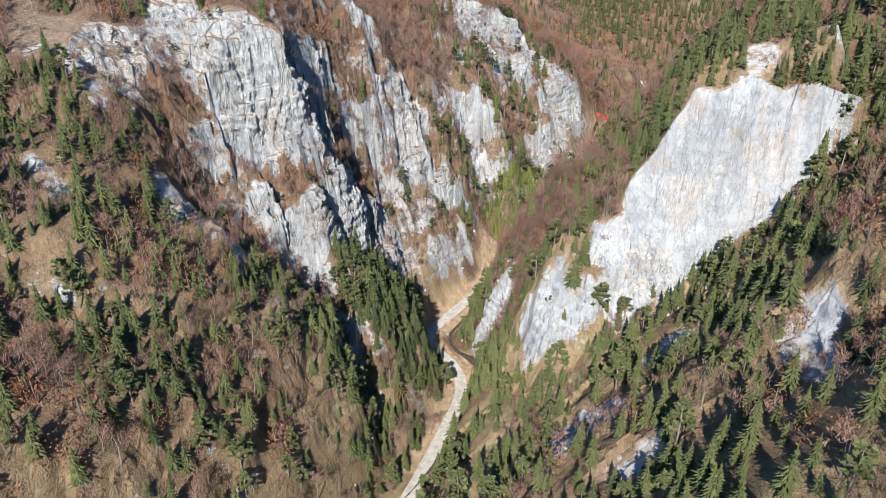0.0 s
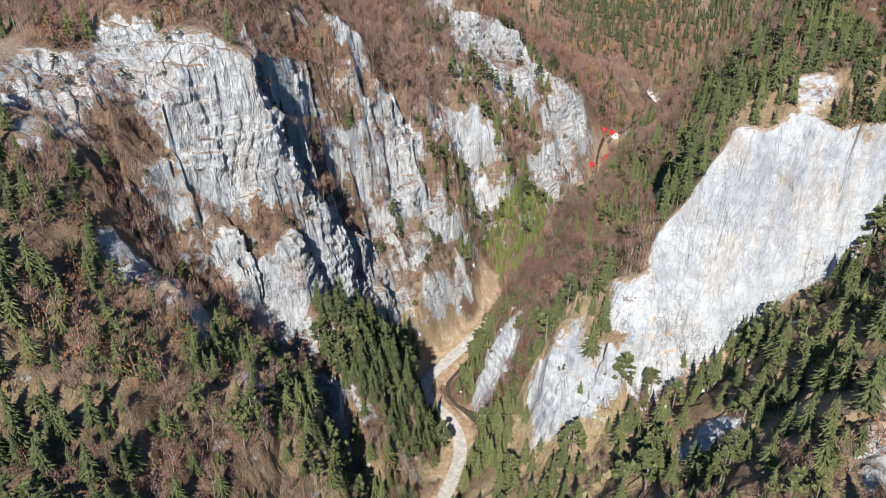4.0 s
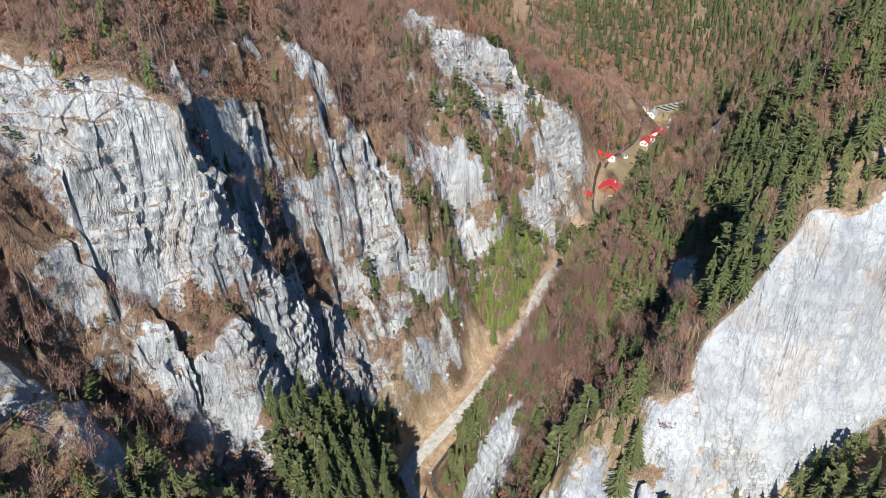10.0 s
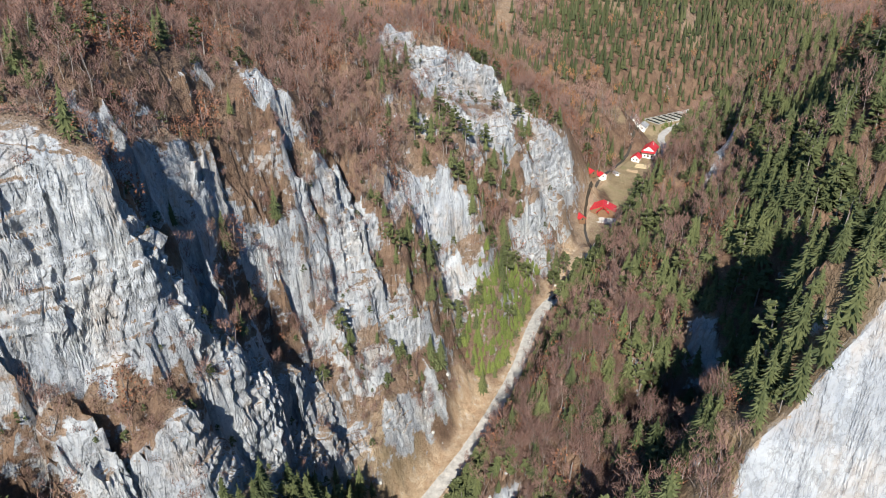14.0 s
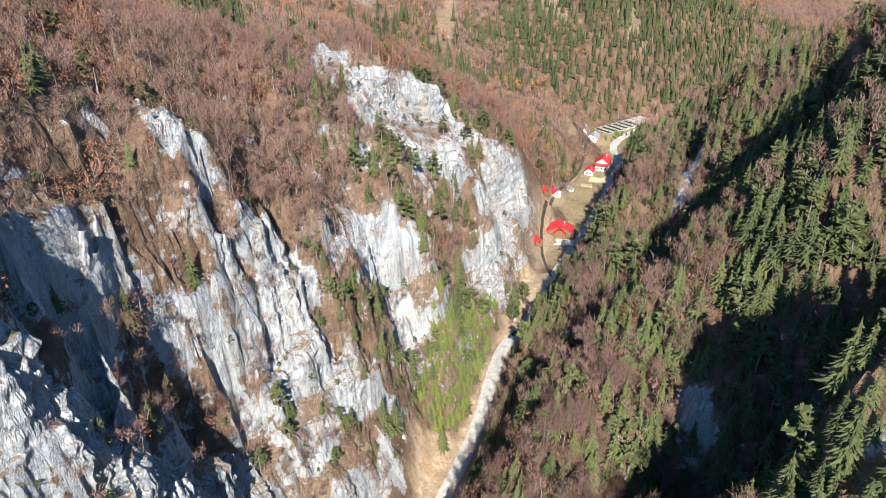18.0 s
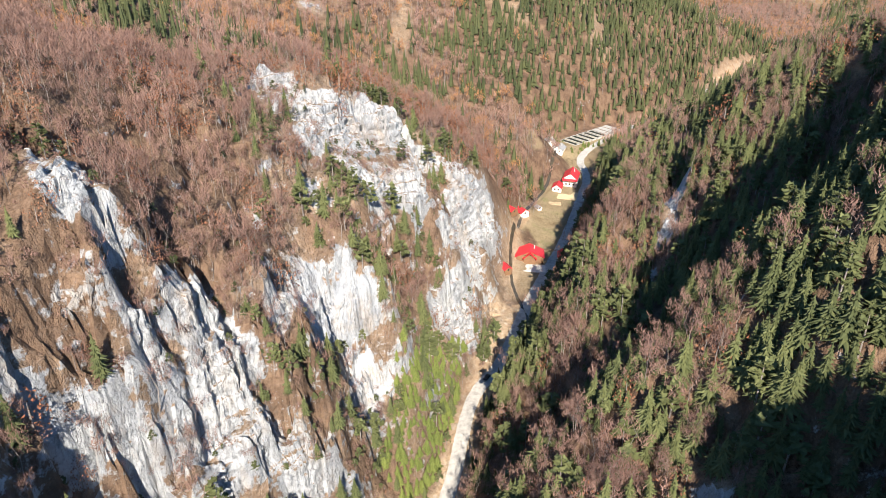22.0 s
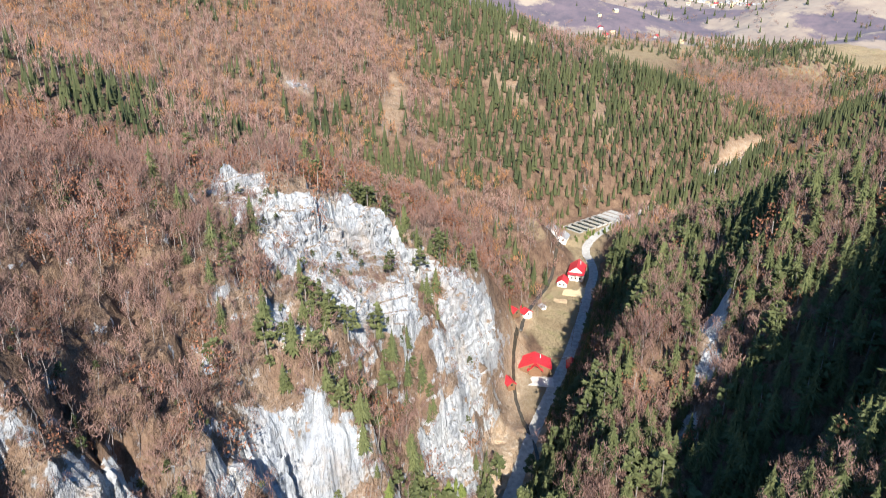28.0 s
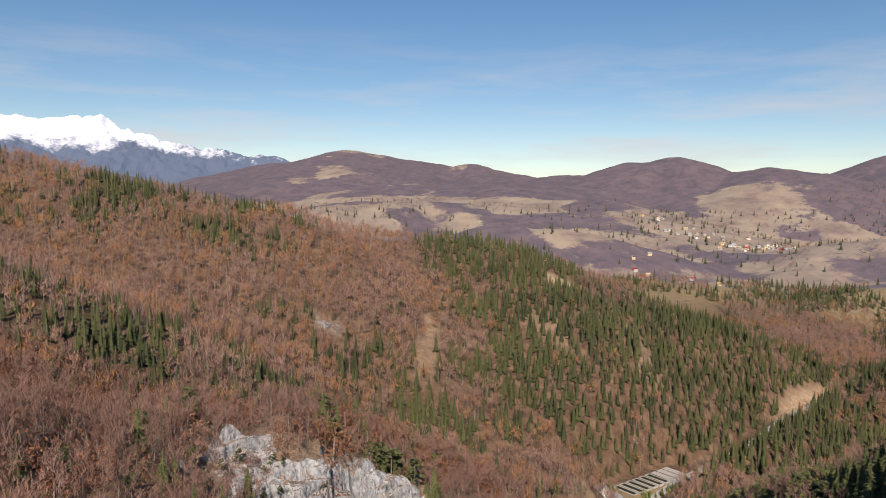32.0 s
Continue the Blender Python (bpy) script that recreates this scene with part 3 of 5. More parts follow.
ROAD = rounded(ROAD_LINE[:26], 2)
STREAM = rounded([(-48, 150), (-26, 190), (-8, 216), (6, 243), (15, 262), (12, 282), (-3, 300), (4, 314), (18, 332), (32, 350), (50, 380), (66, 412), (78, 436), (92, 452), (104, 478), (104, 510), (109, 540), (118, 562), (131, 590), (146, 612), (162, 634), (176, 660), (188, 690)], 2)
_band = np.abs(XX - axis_x(YY)) < 60
_road, _stream = np.full(XX.shape, 99.0), np.full(XX.shape, 99.0)
_sel = _band & (YY > 90) & (YY < 960)
_road[_sel] = line_distance(XX[_sel], YY[_sel], ROAD)
_stream[_sel] = line_distance(XX[_sel], YY[_sel], STREAM)
ZZ = ZZ - 1.1 * smooth(4.0, 1.2, _stream) * (YY < 700)
_bed = smooth(7.5, 3.4, _road)
ZZ = ZZ * (1 - _bed) + _bed * (floor_z(YY) - 0.12)

_gy, _gx = np.gradient(blur(ZZ, 4), GY, GX)
SLOPE = blur(np.hypot(_gx, _gy), 3)


def on_grid(field, x, y):
    i = np.clip(np.searchsorted(GX, x) - 1, 0, len(GX) - 2)
    j = np.clip(np.searchsorted(GY, y) - 1, 0, len(GY) - 2)
    s, t = (x - GX[i]) / (GX[i + 1] - GX[i]), (y - GY[j]) / (GY[j + 1] - GY[j])
    return (field[j, i] * (1 - s) + field[j, i + 1] * s) * (1 - t) + (field[j + 1, i] * (1 - s) + field[j + 1, i + 1] * s) * t


def inside(x, y, corners):
    """Whether points lie in a plan outline."""
    x, y = np.asarray(x, float), np.asarray(y, float)
    hit = np.zeros(x.shape, bool)
    for (x0, y0), (x1, y1) in zip(corners, corners[1:] + corners[:1]):
        cross = (y0 > y) != (y1 > y)
        hit ^= cross & (x < (x1 - x0) * (y - y0) / (y1 - y0 + 1e-12) + x0)
    return hit


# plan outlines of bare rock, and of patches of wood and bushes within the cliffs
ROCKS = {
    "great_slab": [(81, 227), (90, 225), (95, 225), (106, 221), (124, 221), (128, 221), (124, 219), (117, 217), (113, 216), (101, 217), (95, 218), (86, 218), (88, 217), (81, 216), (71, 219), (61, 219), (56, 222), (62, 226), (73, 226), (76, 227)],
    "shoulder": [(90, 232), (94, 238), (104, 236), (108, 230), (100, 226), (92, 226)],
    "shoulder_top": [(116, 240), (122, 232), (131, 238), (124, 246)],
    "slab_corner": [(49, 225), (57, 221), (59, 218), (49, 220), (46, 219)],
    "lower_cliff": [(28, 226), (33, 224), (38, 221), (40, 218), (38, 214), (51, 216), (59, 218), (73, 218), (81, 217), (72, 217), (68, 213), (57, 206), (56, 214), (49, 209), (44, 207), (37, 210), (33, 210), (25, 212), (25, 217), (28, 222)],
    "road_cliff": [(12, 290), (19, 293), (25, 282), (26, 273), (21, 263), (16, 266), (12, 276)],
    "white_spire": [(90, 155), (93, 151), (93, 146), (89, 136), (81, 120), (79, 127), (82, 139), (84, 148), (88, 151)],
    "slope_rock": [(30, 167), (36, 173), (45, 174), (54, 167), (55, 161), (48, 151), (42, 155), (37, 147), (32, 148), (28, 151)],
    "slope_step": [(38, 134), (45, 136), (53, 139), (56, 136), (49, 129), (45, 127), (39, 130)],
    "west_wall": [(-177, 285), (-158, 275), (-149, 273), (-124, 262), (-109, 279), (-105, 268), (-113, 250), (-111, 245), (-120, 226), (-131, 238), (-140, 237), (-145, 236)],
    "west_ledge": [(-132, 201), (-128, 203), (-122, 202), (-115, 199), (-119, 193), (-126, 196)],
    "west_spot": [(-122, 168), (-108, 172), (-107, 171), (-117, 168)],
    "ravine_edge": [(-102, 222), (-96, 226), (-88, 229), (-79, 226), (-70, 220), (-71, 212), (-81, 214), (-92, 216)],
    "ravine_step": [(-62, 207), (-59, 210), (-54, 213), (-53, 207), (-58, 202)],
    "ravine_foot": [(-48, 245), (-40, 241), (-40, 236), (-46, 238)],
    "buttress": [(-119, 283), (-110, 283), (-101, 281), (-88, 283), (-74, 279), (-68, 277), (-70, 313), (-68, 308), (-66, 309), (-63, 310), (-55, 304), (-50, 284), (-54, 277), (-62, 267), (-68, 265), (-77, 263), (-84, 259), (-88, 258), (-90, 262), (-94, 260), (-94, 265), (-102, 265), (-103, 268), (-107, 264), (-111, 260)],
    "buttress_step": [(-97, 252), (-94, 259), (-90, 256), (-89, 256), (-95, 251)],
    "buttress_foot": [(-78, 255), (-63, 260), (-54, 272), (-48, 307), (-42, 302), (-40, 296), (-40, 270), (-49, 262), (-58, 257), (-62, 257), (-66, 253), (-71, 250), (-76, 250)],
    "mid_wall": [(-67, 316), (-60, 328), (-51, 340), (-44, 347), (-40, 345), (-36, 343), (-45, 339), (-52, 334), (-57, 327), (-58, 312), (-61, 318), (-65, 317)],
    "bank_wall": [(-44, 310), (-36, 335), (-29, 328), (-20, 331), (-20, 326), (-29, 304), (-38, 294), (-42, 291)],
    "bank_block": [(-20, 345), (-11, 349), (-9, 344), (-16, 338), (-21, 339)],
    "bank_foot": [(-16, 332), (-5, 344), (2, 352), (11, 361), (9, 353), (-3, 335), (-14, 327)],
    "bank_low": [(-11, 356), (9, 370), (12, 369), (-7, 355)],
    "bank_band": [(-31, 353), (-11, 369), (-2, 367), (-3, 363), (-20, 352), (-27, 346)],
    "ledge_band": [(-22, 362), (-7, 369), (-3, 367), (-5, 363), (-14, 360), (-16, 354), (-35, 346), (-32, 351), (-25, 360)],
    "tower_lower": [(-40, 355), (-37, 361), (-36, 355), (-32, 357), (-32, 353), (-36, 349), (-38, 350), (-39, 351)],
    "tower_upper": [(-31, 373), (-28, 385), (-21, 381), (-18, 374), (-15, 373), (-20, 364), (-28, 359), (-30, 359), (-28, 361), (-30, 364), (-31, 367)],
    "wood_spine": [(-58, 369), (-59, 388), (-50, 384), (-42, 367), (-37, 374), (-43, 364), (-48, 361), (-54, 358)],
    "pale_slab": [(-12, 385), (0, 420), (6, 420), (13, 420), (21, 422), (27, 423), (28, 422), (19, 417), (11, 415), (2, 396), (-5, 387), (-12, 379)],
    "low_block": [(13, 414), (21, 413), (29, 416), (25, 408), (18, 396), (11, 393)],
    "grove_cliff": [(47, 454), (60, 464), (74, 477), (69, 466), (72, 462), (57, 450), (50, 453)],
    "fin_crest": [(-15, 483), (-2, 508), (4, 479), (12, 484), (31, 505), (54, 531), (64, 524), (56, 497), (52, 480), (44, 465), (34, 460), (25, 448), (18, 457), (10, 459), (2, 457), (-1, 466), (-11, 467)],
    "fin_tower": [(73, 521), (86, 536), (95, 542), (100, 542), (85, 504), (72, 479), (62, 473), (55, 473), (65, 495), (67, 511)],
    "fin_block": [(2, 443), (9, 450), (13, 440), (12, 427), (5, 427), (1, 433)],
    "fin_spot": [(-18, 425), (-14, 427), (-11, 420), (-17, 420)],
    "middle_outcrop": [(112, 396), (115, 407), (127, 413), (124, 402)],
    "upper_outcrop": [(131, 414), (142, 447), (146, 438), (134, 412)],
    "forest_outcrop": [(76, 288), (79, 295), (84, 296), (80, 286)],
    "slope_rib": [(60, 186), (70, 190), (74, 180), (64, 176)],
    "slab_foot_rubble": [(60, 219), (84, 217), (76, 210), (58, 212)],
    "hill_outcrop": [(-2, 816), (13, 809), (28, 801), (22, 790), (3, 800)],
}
SLIPS = {
    "road_slip": [(14, 362), (14, 373), (24, 384), (31, 386), (33, 371), (20, 360)],
    "hamlet_bank": [(96, 504), (106, 545), (116, 570), (128, 592), (138, 606), (140, 598), (128, 572), (112, 530)],
    "slab_scree": [(56, 216), (62, 218.5), (70, 219), (78, 217), (87, 216), (84, 213), (74, 214.5), (62, 214)],
    "bend_slip": [(76, 462), (78, 482), (93, 506), (104, 492), (92, 466)],
    "wood_slip": [(93, 852), (101, 822), (84, 749), (70, 754), (84, 820)],
    "quarry": [(378, 818), (436, 866), (488, 892), (504, 874), (400, 808)],
    "soil_bank": [(165, 862), (205, 842), (202, 800), (178, 806)],
    "soil_rib": [(262, 856), (282, 812), (258, 774), (243, 795)],
    "hill_clearing": [(208, 905), (236, 903), (240, 925), (214, 928)],
}
BROKEN = {"soil_bank": 0.3, "soil_rib": 0.3, "ledge_band": 0.66, "bank_band": 0.74, "bank_wall": 0.72, "bank_foot": 0.72, "mid_wall": 0.85, "wood_spine": 0.8, "wood_slip": 0.4, "lower_cliff": 0.86, "slab_corner": 0.7,
          "west_wall": 0.72, "slab_foot_rubble": 0.5, "hamlet_bank": 0.6, "ravine_edge": 0.78, "shoulder": 0.66, "west_spot": 0.7, "fin_crest": 0.92, "slope_rock": 0.85, "buttress": 0.76, "buttress_foot": 0.92}   # rock with soil between
PATCHES = {
    "fin_gap": [(54, 491), (72, 523), (67, 507), (55, 472), (48, 472), (53, 479)],
    "fin_scrub": [(0, 427), (16, 434), (49, 472), (59, 471), (76, 491), (46, 453), (26, 427), (14, 422), (3, 421)],
    "ledge_wood": [(-16, 372), (4, 397), (10, 393), (7, 376), (-7, 370), (-15, 368)],
    "crest_bushes": [(-78, 284), (-68, 300), (-60, 302), (-58, 292), (-66, 284)],
    "west_wood": [(-110, 258), (-102, 267), (-100, 265), (-93, 262), (-94, 258), (-97, 250), (-101, 246), (-109, 250)],
    "ravine_wood": [(-101, 242), (-89, 256), (-81, 255), (-77, 250), (-70, 244), (-80, 236), (-91, 238)],
    "bush_ledge": [(-78, 262), (-63, 270), (-53, 281), (-50, 276), (-54, 270), (-64, 258), (-73, 254), (-78, 256)],
    "gully_bushes": [(-58, 324), (-48, 338), (-40, 341), (-40, 332), (-50, 316), (-50, 300), (-56, 306)],
    "meadow_bank": [(15, 378), (36, 392), (26, 357), (10, 334), (-2, 319), (-14, 314), (4, 346)],
    "top_wood": [(-130, 258), (-112, 274), (-94, 288), (-78, 300), (-74, 318), (-61, 330), (-51, 348), (-41, 364), (-30, 372), (-14, 386), (-16, 398), (-12, 425), (-18, 470), (-160, 470), (-160, 258)],
    "grove": [(-52, 262), (-36, 290), (-20, 318), (-12, 312), (-16, 298), (-4, 284), (-2, 262), (-14, 246), (-34, 240), (-46, 248)],
    "lower_bank": [(-16, 330), (-2, 354), (8, 376), (22, 398), (32, 394), (12, 352), (-4, 322), (-16, 316)],
    "ledge_soil": [(-60, 350), (-48, 372), (-40, 380), (-36, 366), (-46, 356), (-42, 346), (-56, 338)],
    "wall_soil": [(-76, 340), (-54, 349), (-41, 366), (-37, 362), (-41, 350), (-50, 341), (-59, 334), (-66, 326), (-76, 324)],
    "tower_ledge": [(-16, 380), (0, 384), (6, 374), (-8, 366), (-24, 370)],
}


# outlines are ragged
_rx = XX + 5.0 * fbm(XX, YY, 9, 3, 0.6, 93)
_ry = YY + 4.0 * fbm(XX, YY, 8, 3, 0.6, 97)
BUSHY = ("bush_ledge", "gully_bushes", "crest_bushes", "fin_gap", "fin_scrub", "ledge_wood", "west_wood", "ravine_wood")


def painted(outlines, names=None):
    """A soft field over the sheet, 1 within the outlines."""
    f = np.zeros(XX.shape)
    for name, line in outlines.items():
        if names is None or name in names:
            xs, ys = [p[0] for p in line], [p[1] for p in line]
            i0, i1 = max(0, np.searchsorted(GX, min(xs) - 4)), np.searchsorted(GX, max(xs) + 4)
            j0, j1 = max(0, np.searchsorted(GY, min(ys) - 4)), np.searchsorted(GY, max(ys) + 4)
            f[j0:j1, i0:i1] = np.maximum(f[j0:j1, i0:i1], BROKEN.get(name, 1.0) * inside(_rx[j0:j1, i0:i1], _ry[j0:j1, i0:i1], line))
    return blur(f, 3)


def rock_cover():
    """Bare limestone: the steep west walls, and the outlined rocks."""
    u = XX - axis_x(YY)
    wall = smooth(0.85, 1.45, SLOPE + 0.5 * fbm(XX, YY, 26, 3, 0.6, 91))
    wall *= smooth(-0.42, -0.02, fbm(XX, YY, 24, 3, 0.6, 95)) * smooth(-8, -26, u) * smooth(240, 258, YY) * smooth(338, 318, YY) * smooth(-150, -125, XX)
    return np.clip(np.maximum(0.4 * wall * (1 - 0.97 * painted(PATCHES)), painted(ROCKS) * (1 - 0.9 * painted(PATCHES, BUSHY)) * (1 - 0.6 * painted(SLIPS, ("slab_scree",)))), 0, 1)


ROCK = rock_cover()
SLIP = np.maximum(painted(SLIPS), 0.8 * smooth(11, 5, _road + 7 * fbm(XX, YY, 12, 3, 0.6, 107)) * (YY < 500) * (YY > 215))
_high = blur(ZZ, 3)
BARE = np.maximum(ROCK, 0.34 * smooth(0, -14, XX - axis_x(YY)) * smooth(560, 540, YY) * smooth(236, 250, YY) * (1 - 0.8 * painted(PATCHES)))
MEADOW = np.maximum(smooth(1090, 1300, YY - 0.25 * np.maximum(0, 300 - XX)), smooth(620, 680, XX) * smooth(1060, 1120, YY)) * smooth(-0.36, 0.06, fbm(XX, YY, 260, 4, 0.5, 101) - 0.60 * smooth(185, 265, _high))
MEADOW = np.maximum(MEADOW, np.exp(-(((XX - axis_x(YY) + 18) / 30.0) ** 4)) * smooth(500, 520, YY) * (YY < 720) * smooth(0.7, 0.3, SLOPE))


MEADOW = np.maximum(MEADOW, 0.7 * smooth(-30, -20, XX - axis_x(YY)) * smooth(0, -6, XX - axis_x(YY)) * smooth(350, 335, YY))
MEADOW = np.maximum(MEADOW, np.clip(0.55 + 0.9 * fbm(XX, YY, 30, 3, 0.55, 103), 0, 1) * smooth(246, 225, YY) * (0.55 + 0.45 * smooth(-75, -50, XX)) * smooth(-150, -120, XX) * smooth(200, 150, XX))
MEADOW = np.maximum(MEADOW, 0.85 * smooth(4, 9, XX - axis_x(YY)) * smooth(90, 60, XX - axis_x(YY)) * smooth(222, 205, YY))


def sheet(name, mask, mat):
    """The part of the sheet whose faces are masked."""
    nx = len(GX)
    me = bpy.data.meshes.new(name)
    j, i = np.nonzero(mask)
    a = j * nx + i
    quads = np.stack([a, a + 1, a + nx + 1, a + nx], 1)
    used, back = np.unique(quads, return_inverse=True)
    co = np.stack([XX.ravel()[used], YY.ravel()[used], ZZ.ravel()[used]], 1)
    fill(me, co, back.reshape(quads.shape))
    for key, f in (("rock", ROCK), ("meadow", MEADOW), ("slip", SLIP), ("bare", BARE)):
        at = me.attributes.new(key, "FLOAT", "POINT")
        at.data.foreach_set("value", f.ravel()[used].astype(np.float32))
    me.materials.append(mat)
    return new(name, me)


def crag(name, mask, mat, rough, n=3, ribs=0.0, strike=(0.67, 0.74), gap=9.0):
    """A cliff: the masked part of the sheet, cut finer and broken into blocks, ledges and cracks."""
    me = bpy.data.meshes.new(name)
    # the rim of the cliff stays where the ground meets it
    wide = np.pad(mask, 1)
    hold = (wide[:-1, :-1] & wide[1:, :-1] & wide[:-1, 1:] & wide[1:, 1:]).astype(float)
    hold = hold * smooth(0.3, 1.0, blur(hold, 2))
    j, i = np.nonzero(mask)
    nx = (len(GX) - 1) * n + 1
    dj, di = (k.ravel() for k in np.meshgrid(np.arange(n), np.arange(n), indexing="ij"))
    a = ((j[:, None] * n + dj) * nx + i[:, None] * n + di).ravel()
    quads = np.stack([a, a + 1, a + nx + 1, a + nx], 1)
    used, back = np.unique(quads, return_inverse=True)
    fj, fi = used // nx, used % nx
    x = np.interp(fi / n, np.arange(len(GX)), GX)
    y = np.interp(fj / n, np.arange(len(GY)), GY)
    co = np.stack([x, y, on_grid(ZZ, x, y)], 1)
    gx, gy = on_grid(_sx, x, y), on_grid(_sy, x, y)
    out = np.stack([-gx, -gy, np.ones_like(gx)], 1) / np.sqrt(1 + gx**2 + gy**2)[:, None]
    d = 2.0 * solid_noise(co, 9.0, 601) + 1.0 * solid_noise(co * (0.6, 0.6, 1.6), 4.2, 602) + 0.8 * solid_noise(co, 2.1, 603) + 0.4 * solid_noise(co, 1.1, 604)
    for size, depth, seed in ((8.0, 1.7, 605), (3.4, 0.7, 606)):
        d -= depth * np.clip(1 - np.abs(solid_noise(co * (1, 1, 0.22), size, seed)) / 0.06, 0, 1) * smooth(-0.1, 0.2, solid_noise(co, 13.0, seed + 9))
    # square-cornered blocks, set askew
    for size, deep, seed in ((6.0, 1.5, 621), (2.6, 0.7, 622)):
        warp = 0.7 * np.stack([solid_noise(co, size * 1.6, seed + k) for k in (3, 4, 5)], 1)
        cell = np.floor(np.stack([(0.82 * co[:, 0] + 0.57 * co[:, 1]) / size, (0.82 * co[:, 1] - 0.57 * co[:, 0]) / size, co[:, 2] / (1.7 * size)], 1) + warp).astype(np.int64)
        d += deep * (_hash(cell[:, 0], cell[:, 1], cell[:, 2] + seed) - 0.5)
    # leaning ribs across the strike, each ending in a sharp cleft
    if ribs:
        for k, (wide, deep) in enumerate(((gap, 1.0), (gap * 0.37, 0.42))):
            q = (co[:, 0] * strike[0] + co[:, 1] * strike[1]) / wide + co[:, 2] * 0.011 + 4.0 * solid_noise(co * (1, 1, 0.4), 26.0 / (1 + k), 611 + k)
            f = q - np.floor(q)
            d += ribs * deep * (smooth(0.0, 0.78, f) - smooth(0.84, 1.0, f) - 0.45) * smooth(-0.35, 0.1, solid_noise(co, 19.0, 613 + k))
    # square-edged ledges
    f = co[:, 2] / 4.3 + 2.2 * solid_noise(co, 17.0, 607)
    d += 0.9 * (smooth(0.0, 0.8, f - np.floor(f)) - 0.5 - 1.0 * smooth(0.86, 1.0, f - np.floor(f)))
    co += out * (d * rough * on_grid(hold, x, y) * smooth(0.4, 1.0, np.hypot(gx, gy)))[:, None]
    fill(me, co, back.reshape(quads.shape))
    for key, field in (("rock", ROCK), ("meadow", MEADOW), ("slip", SLIP), ("bare", BARE)):
        at = me.attributes.new(key, "FLOAT", "POINT")
        at.data.foreach_set("value", on_grid(field, x, y).astype(np.float32))
    me.materials.append(mat)
    return new(name, me)


def fill(me, co, faces, material_index=None, flat=True):
    """Fills a mesh from arrays of corners and of equal-sided faces."""
    n = faces.shape[1]
    me.vertices.add(len(co))
    me.vertices.foreach_set("co", np.ascontiguousarray(co, np.float32).ravel())
    me.loops.add(faces.size)
    me.loops.foreach_set("vertex_index", np.ascontiguousarray(faces, np.int32).ravel())
    me.polygons.add(len(faces))
    me.polygons.foreach_set("loop_start", np.arange(0, faces.size, n, dtype=np.int32))
    if material_index is not None:
        me.polygons.foreach_set("material_index", np.ascontiguousarray(material_index, np.int32))
    me.polygons.foreach_set("use_smooth", np.full(len(faces), not flat))
    me.update(calc_edges=True)


_fx, _fy = (XX[:-1, :-1] + XX[1:, 1:]) / 2, (YY[:-1, :-1] + YY[1:, 1:]) / 2
_fu = _fx - axis_x(_fy)
_cover = blur(ROCK, 2)
_sy, _sx = np.gradient(blur(ZZ, 2), GY, GX)
_rock = _cover[:-1, :-1] > 0.45
_left = np.zeros(_fx.shape, bool)
for name, zone, label in (
    ("cliff_1", (_fu < 0) & (_fy > 235) & (_fy < 318) & (_fx > -130), "great ribbed limestone buttress, pale grey with dark clefts"),
    ("cliff_2", (_fu < 0) & (_fy >= 318) & (_fy < 392), "pale limestone wall with towers above a scree ledge"),
    ("cliff_3", (_fu < 0) & (_fy >= 392) & (_fy < 450), "smooth pale limestone slab above the spruces"),
    ("cliff_4", (_fu < 0) & (_fy >= 450) & (_fy < 545), "long jagged limestone fin above the houses"),
    ("cliff_8", (_fu > 0) & (_fy >= 258) & (_fy < 300) & (_fx < 60), "small white cliff beside the road bend"),
    ("cliff_9", (_fu > 0) & (_fy > 229.5) & (_fy < 258) & (_fx > 84), "broken limestone shoulder with bushes above the slab"),
    ("cliff_10", (_fu > 0) & (_fy < 172) & (_fx > 68), "white limestone spire above the spruce slope"),
    ("cliff_5", (_fu > 0) & (_fy > 217) & (_fy < 270) & (_fx > 50), "broad smooth tilted limestone slab, pale grey and sunlit"),
    ("cliff_6", (_fu > 0) & (_fy > 195) & (_fy < 290), "white broken limestone cliff above the road"),
    ("cliff_7", (_fu > 0) & (_fy < 195), "white limestone outcrop among spruces"),
):
    m = _rock & zone & ~_left
    _left |= m
    tagged(crag(name, m, *((MAT_SLAB, 0.3) if name in ("cliff_5", "cliff_3") else (MAT_SLAB, 0.5) if name in ("cliff_6", "cliff_7", "cliff_8", "cliff_9", "cliff_10") else (MAT_GROUND, 0.6 if name == "cliff_2" else 0.9)), 6 if name in ("cliff_1", "cliff_2") else 4,
                *{"cliff_1": (1.7, (0.67, 0.74), 12.0), "cliff_2": (1.0, (0.68, 0.73), 9.0), "cliff_4": (1.2, (0.82, 0.57), 10.0), "cliff_3": (0.8, (0.8, 0.6), 8.0)}.get(name, (0.0, (1, 0), 9.0))), label, "cliff", kind="structure")
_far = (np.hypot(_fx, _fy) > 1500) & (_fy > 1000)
tagged(sheet("ground", ~_left & ~_far, MAT_GROUND), "brown mountain ground of leaf litter, dry grass and scree", "ground", kind="structure")
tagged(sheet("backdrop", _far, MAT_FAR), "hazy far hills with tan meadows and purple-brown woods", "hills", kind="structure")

# ---- trees ----


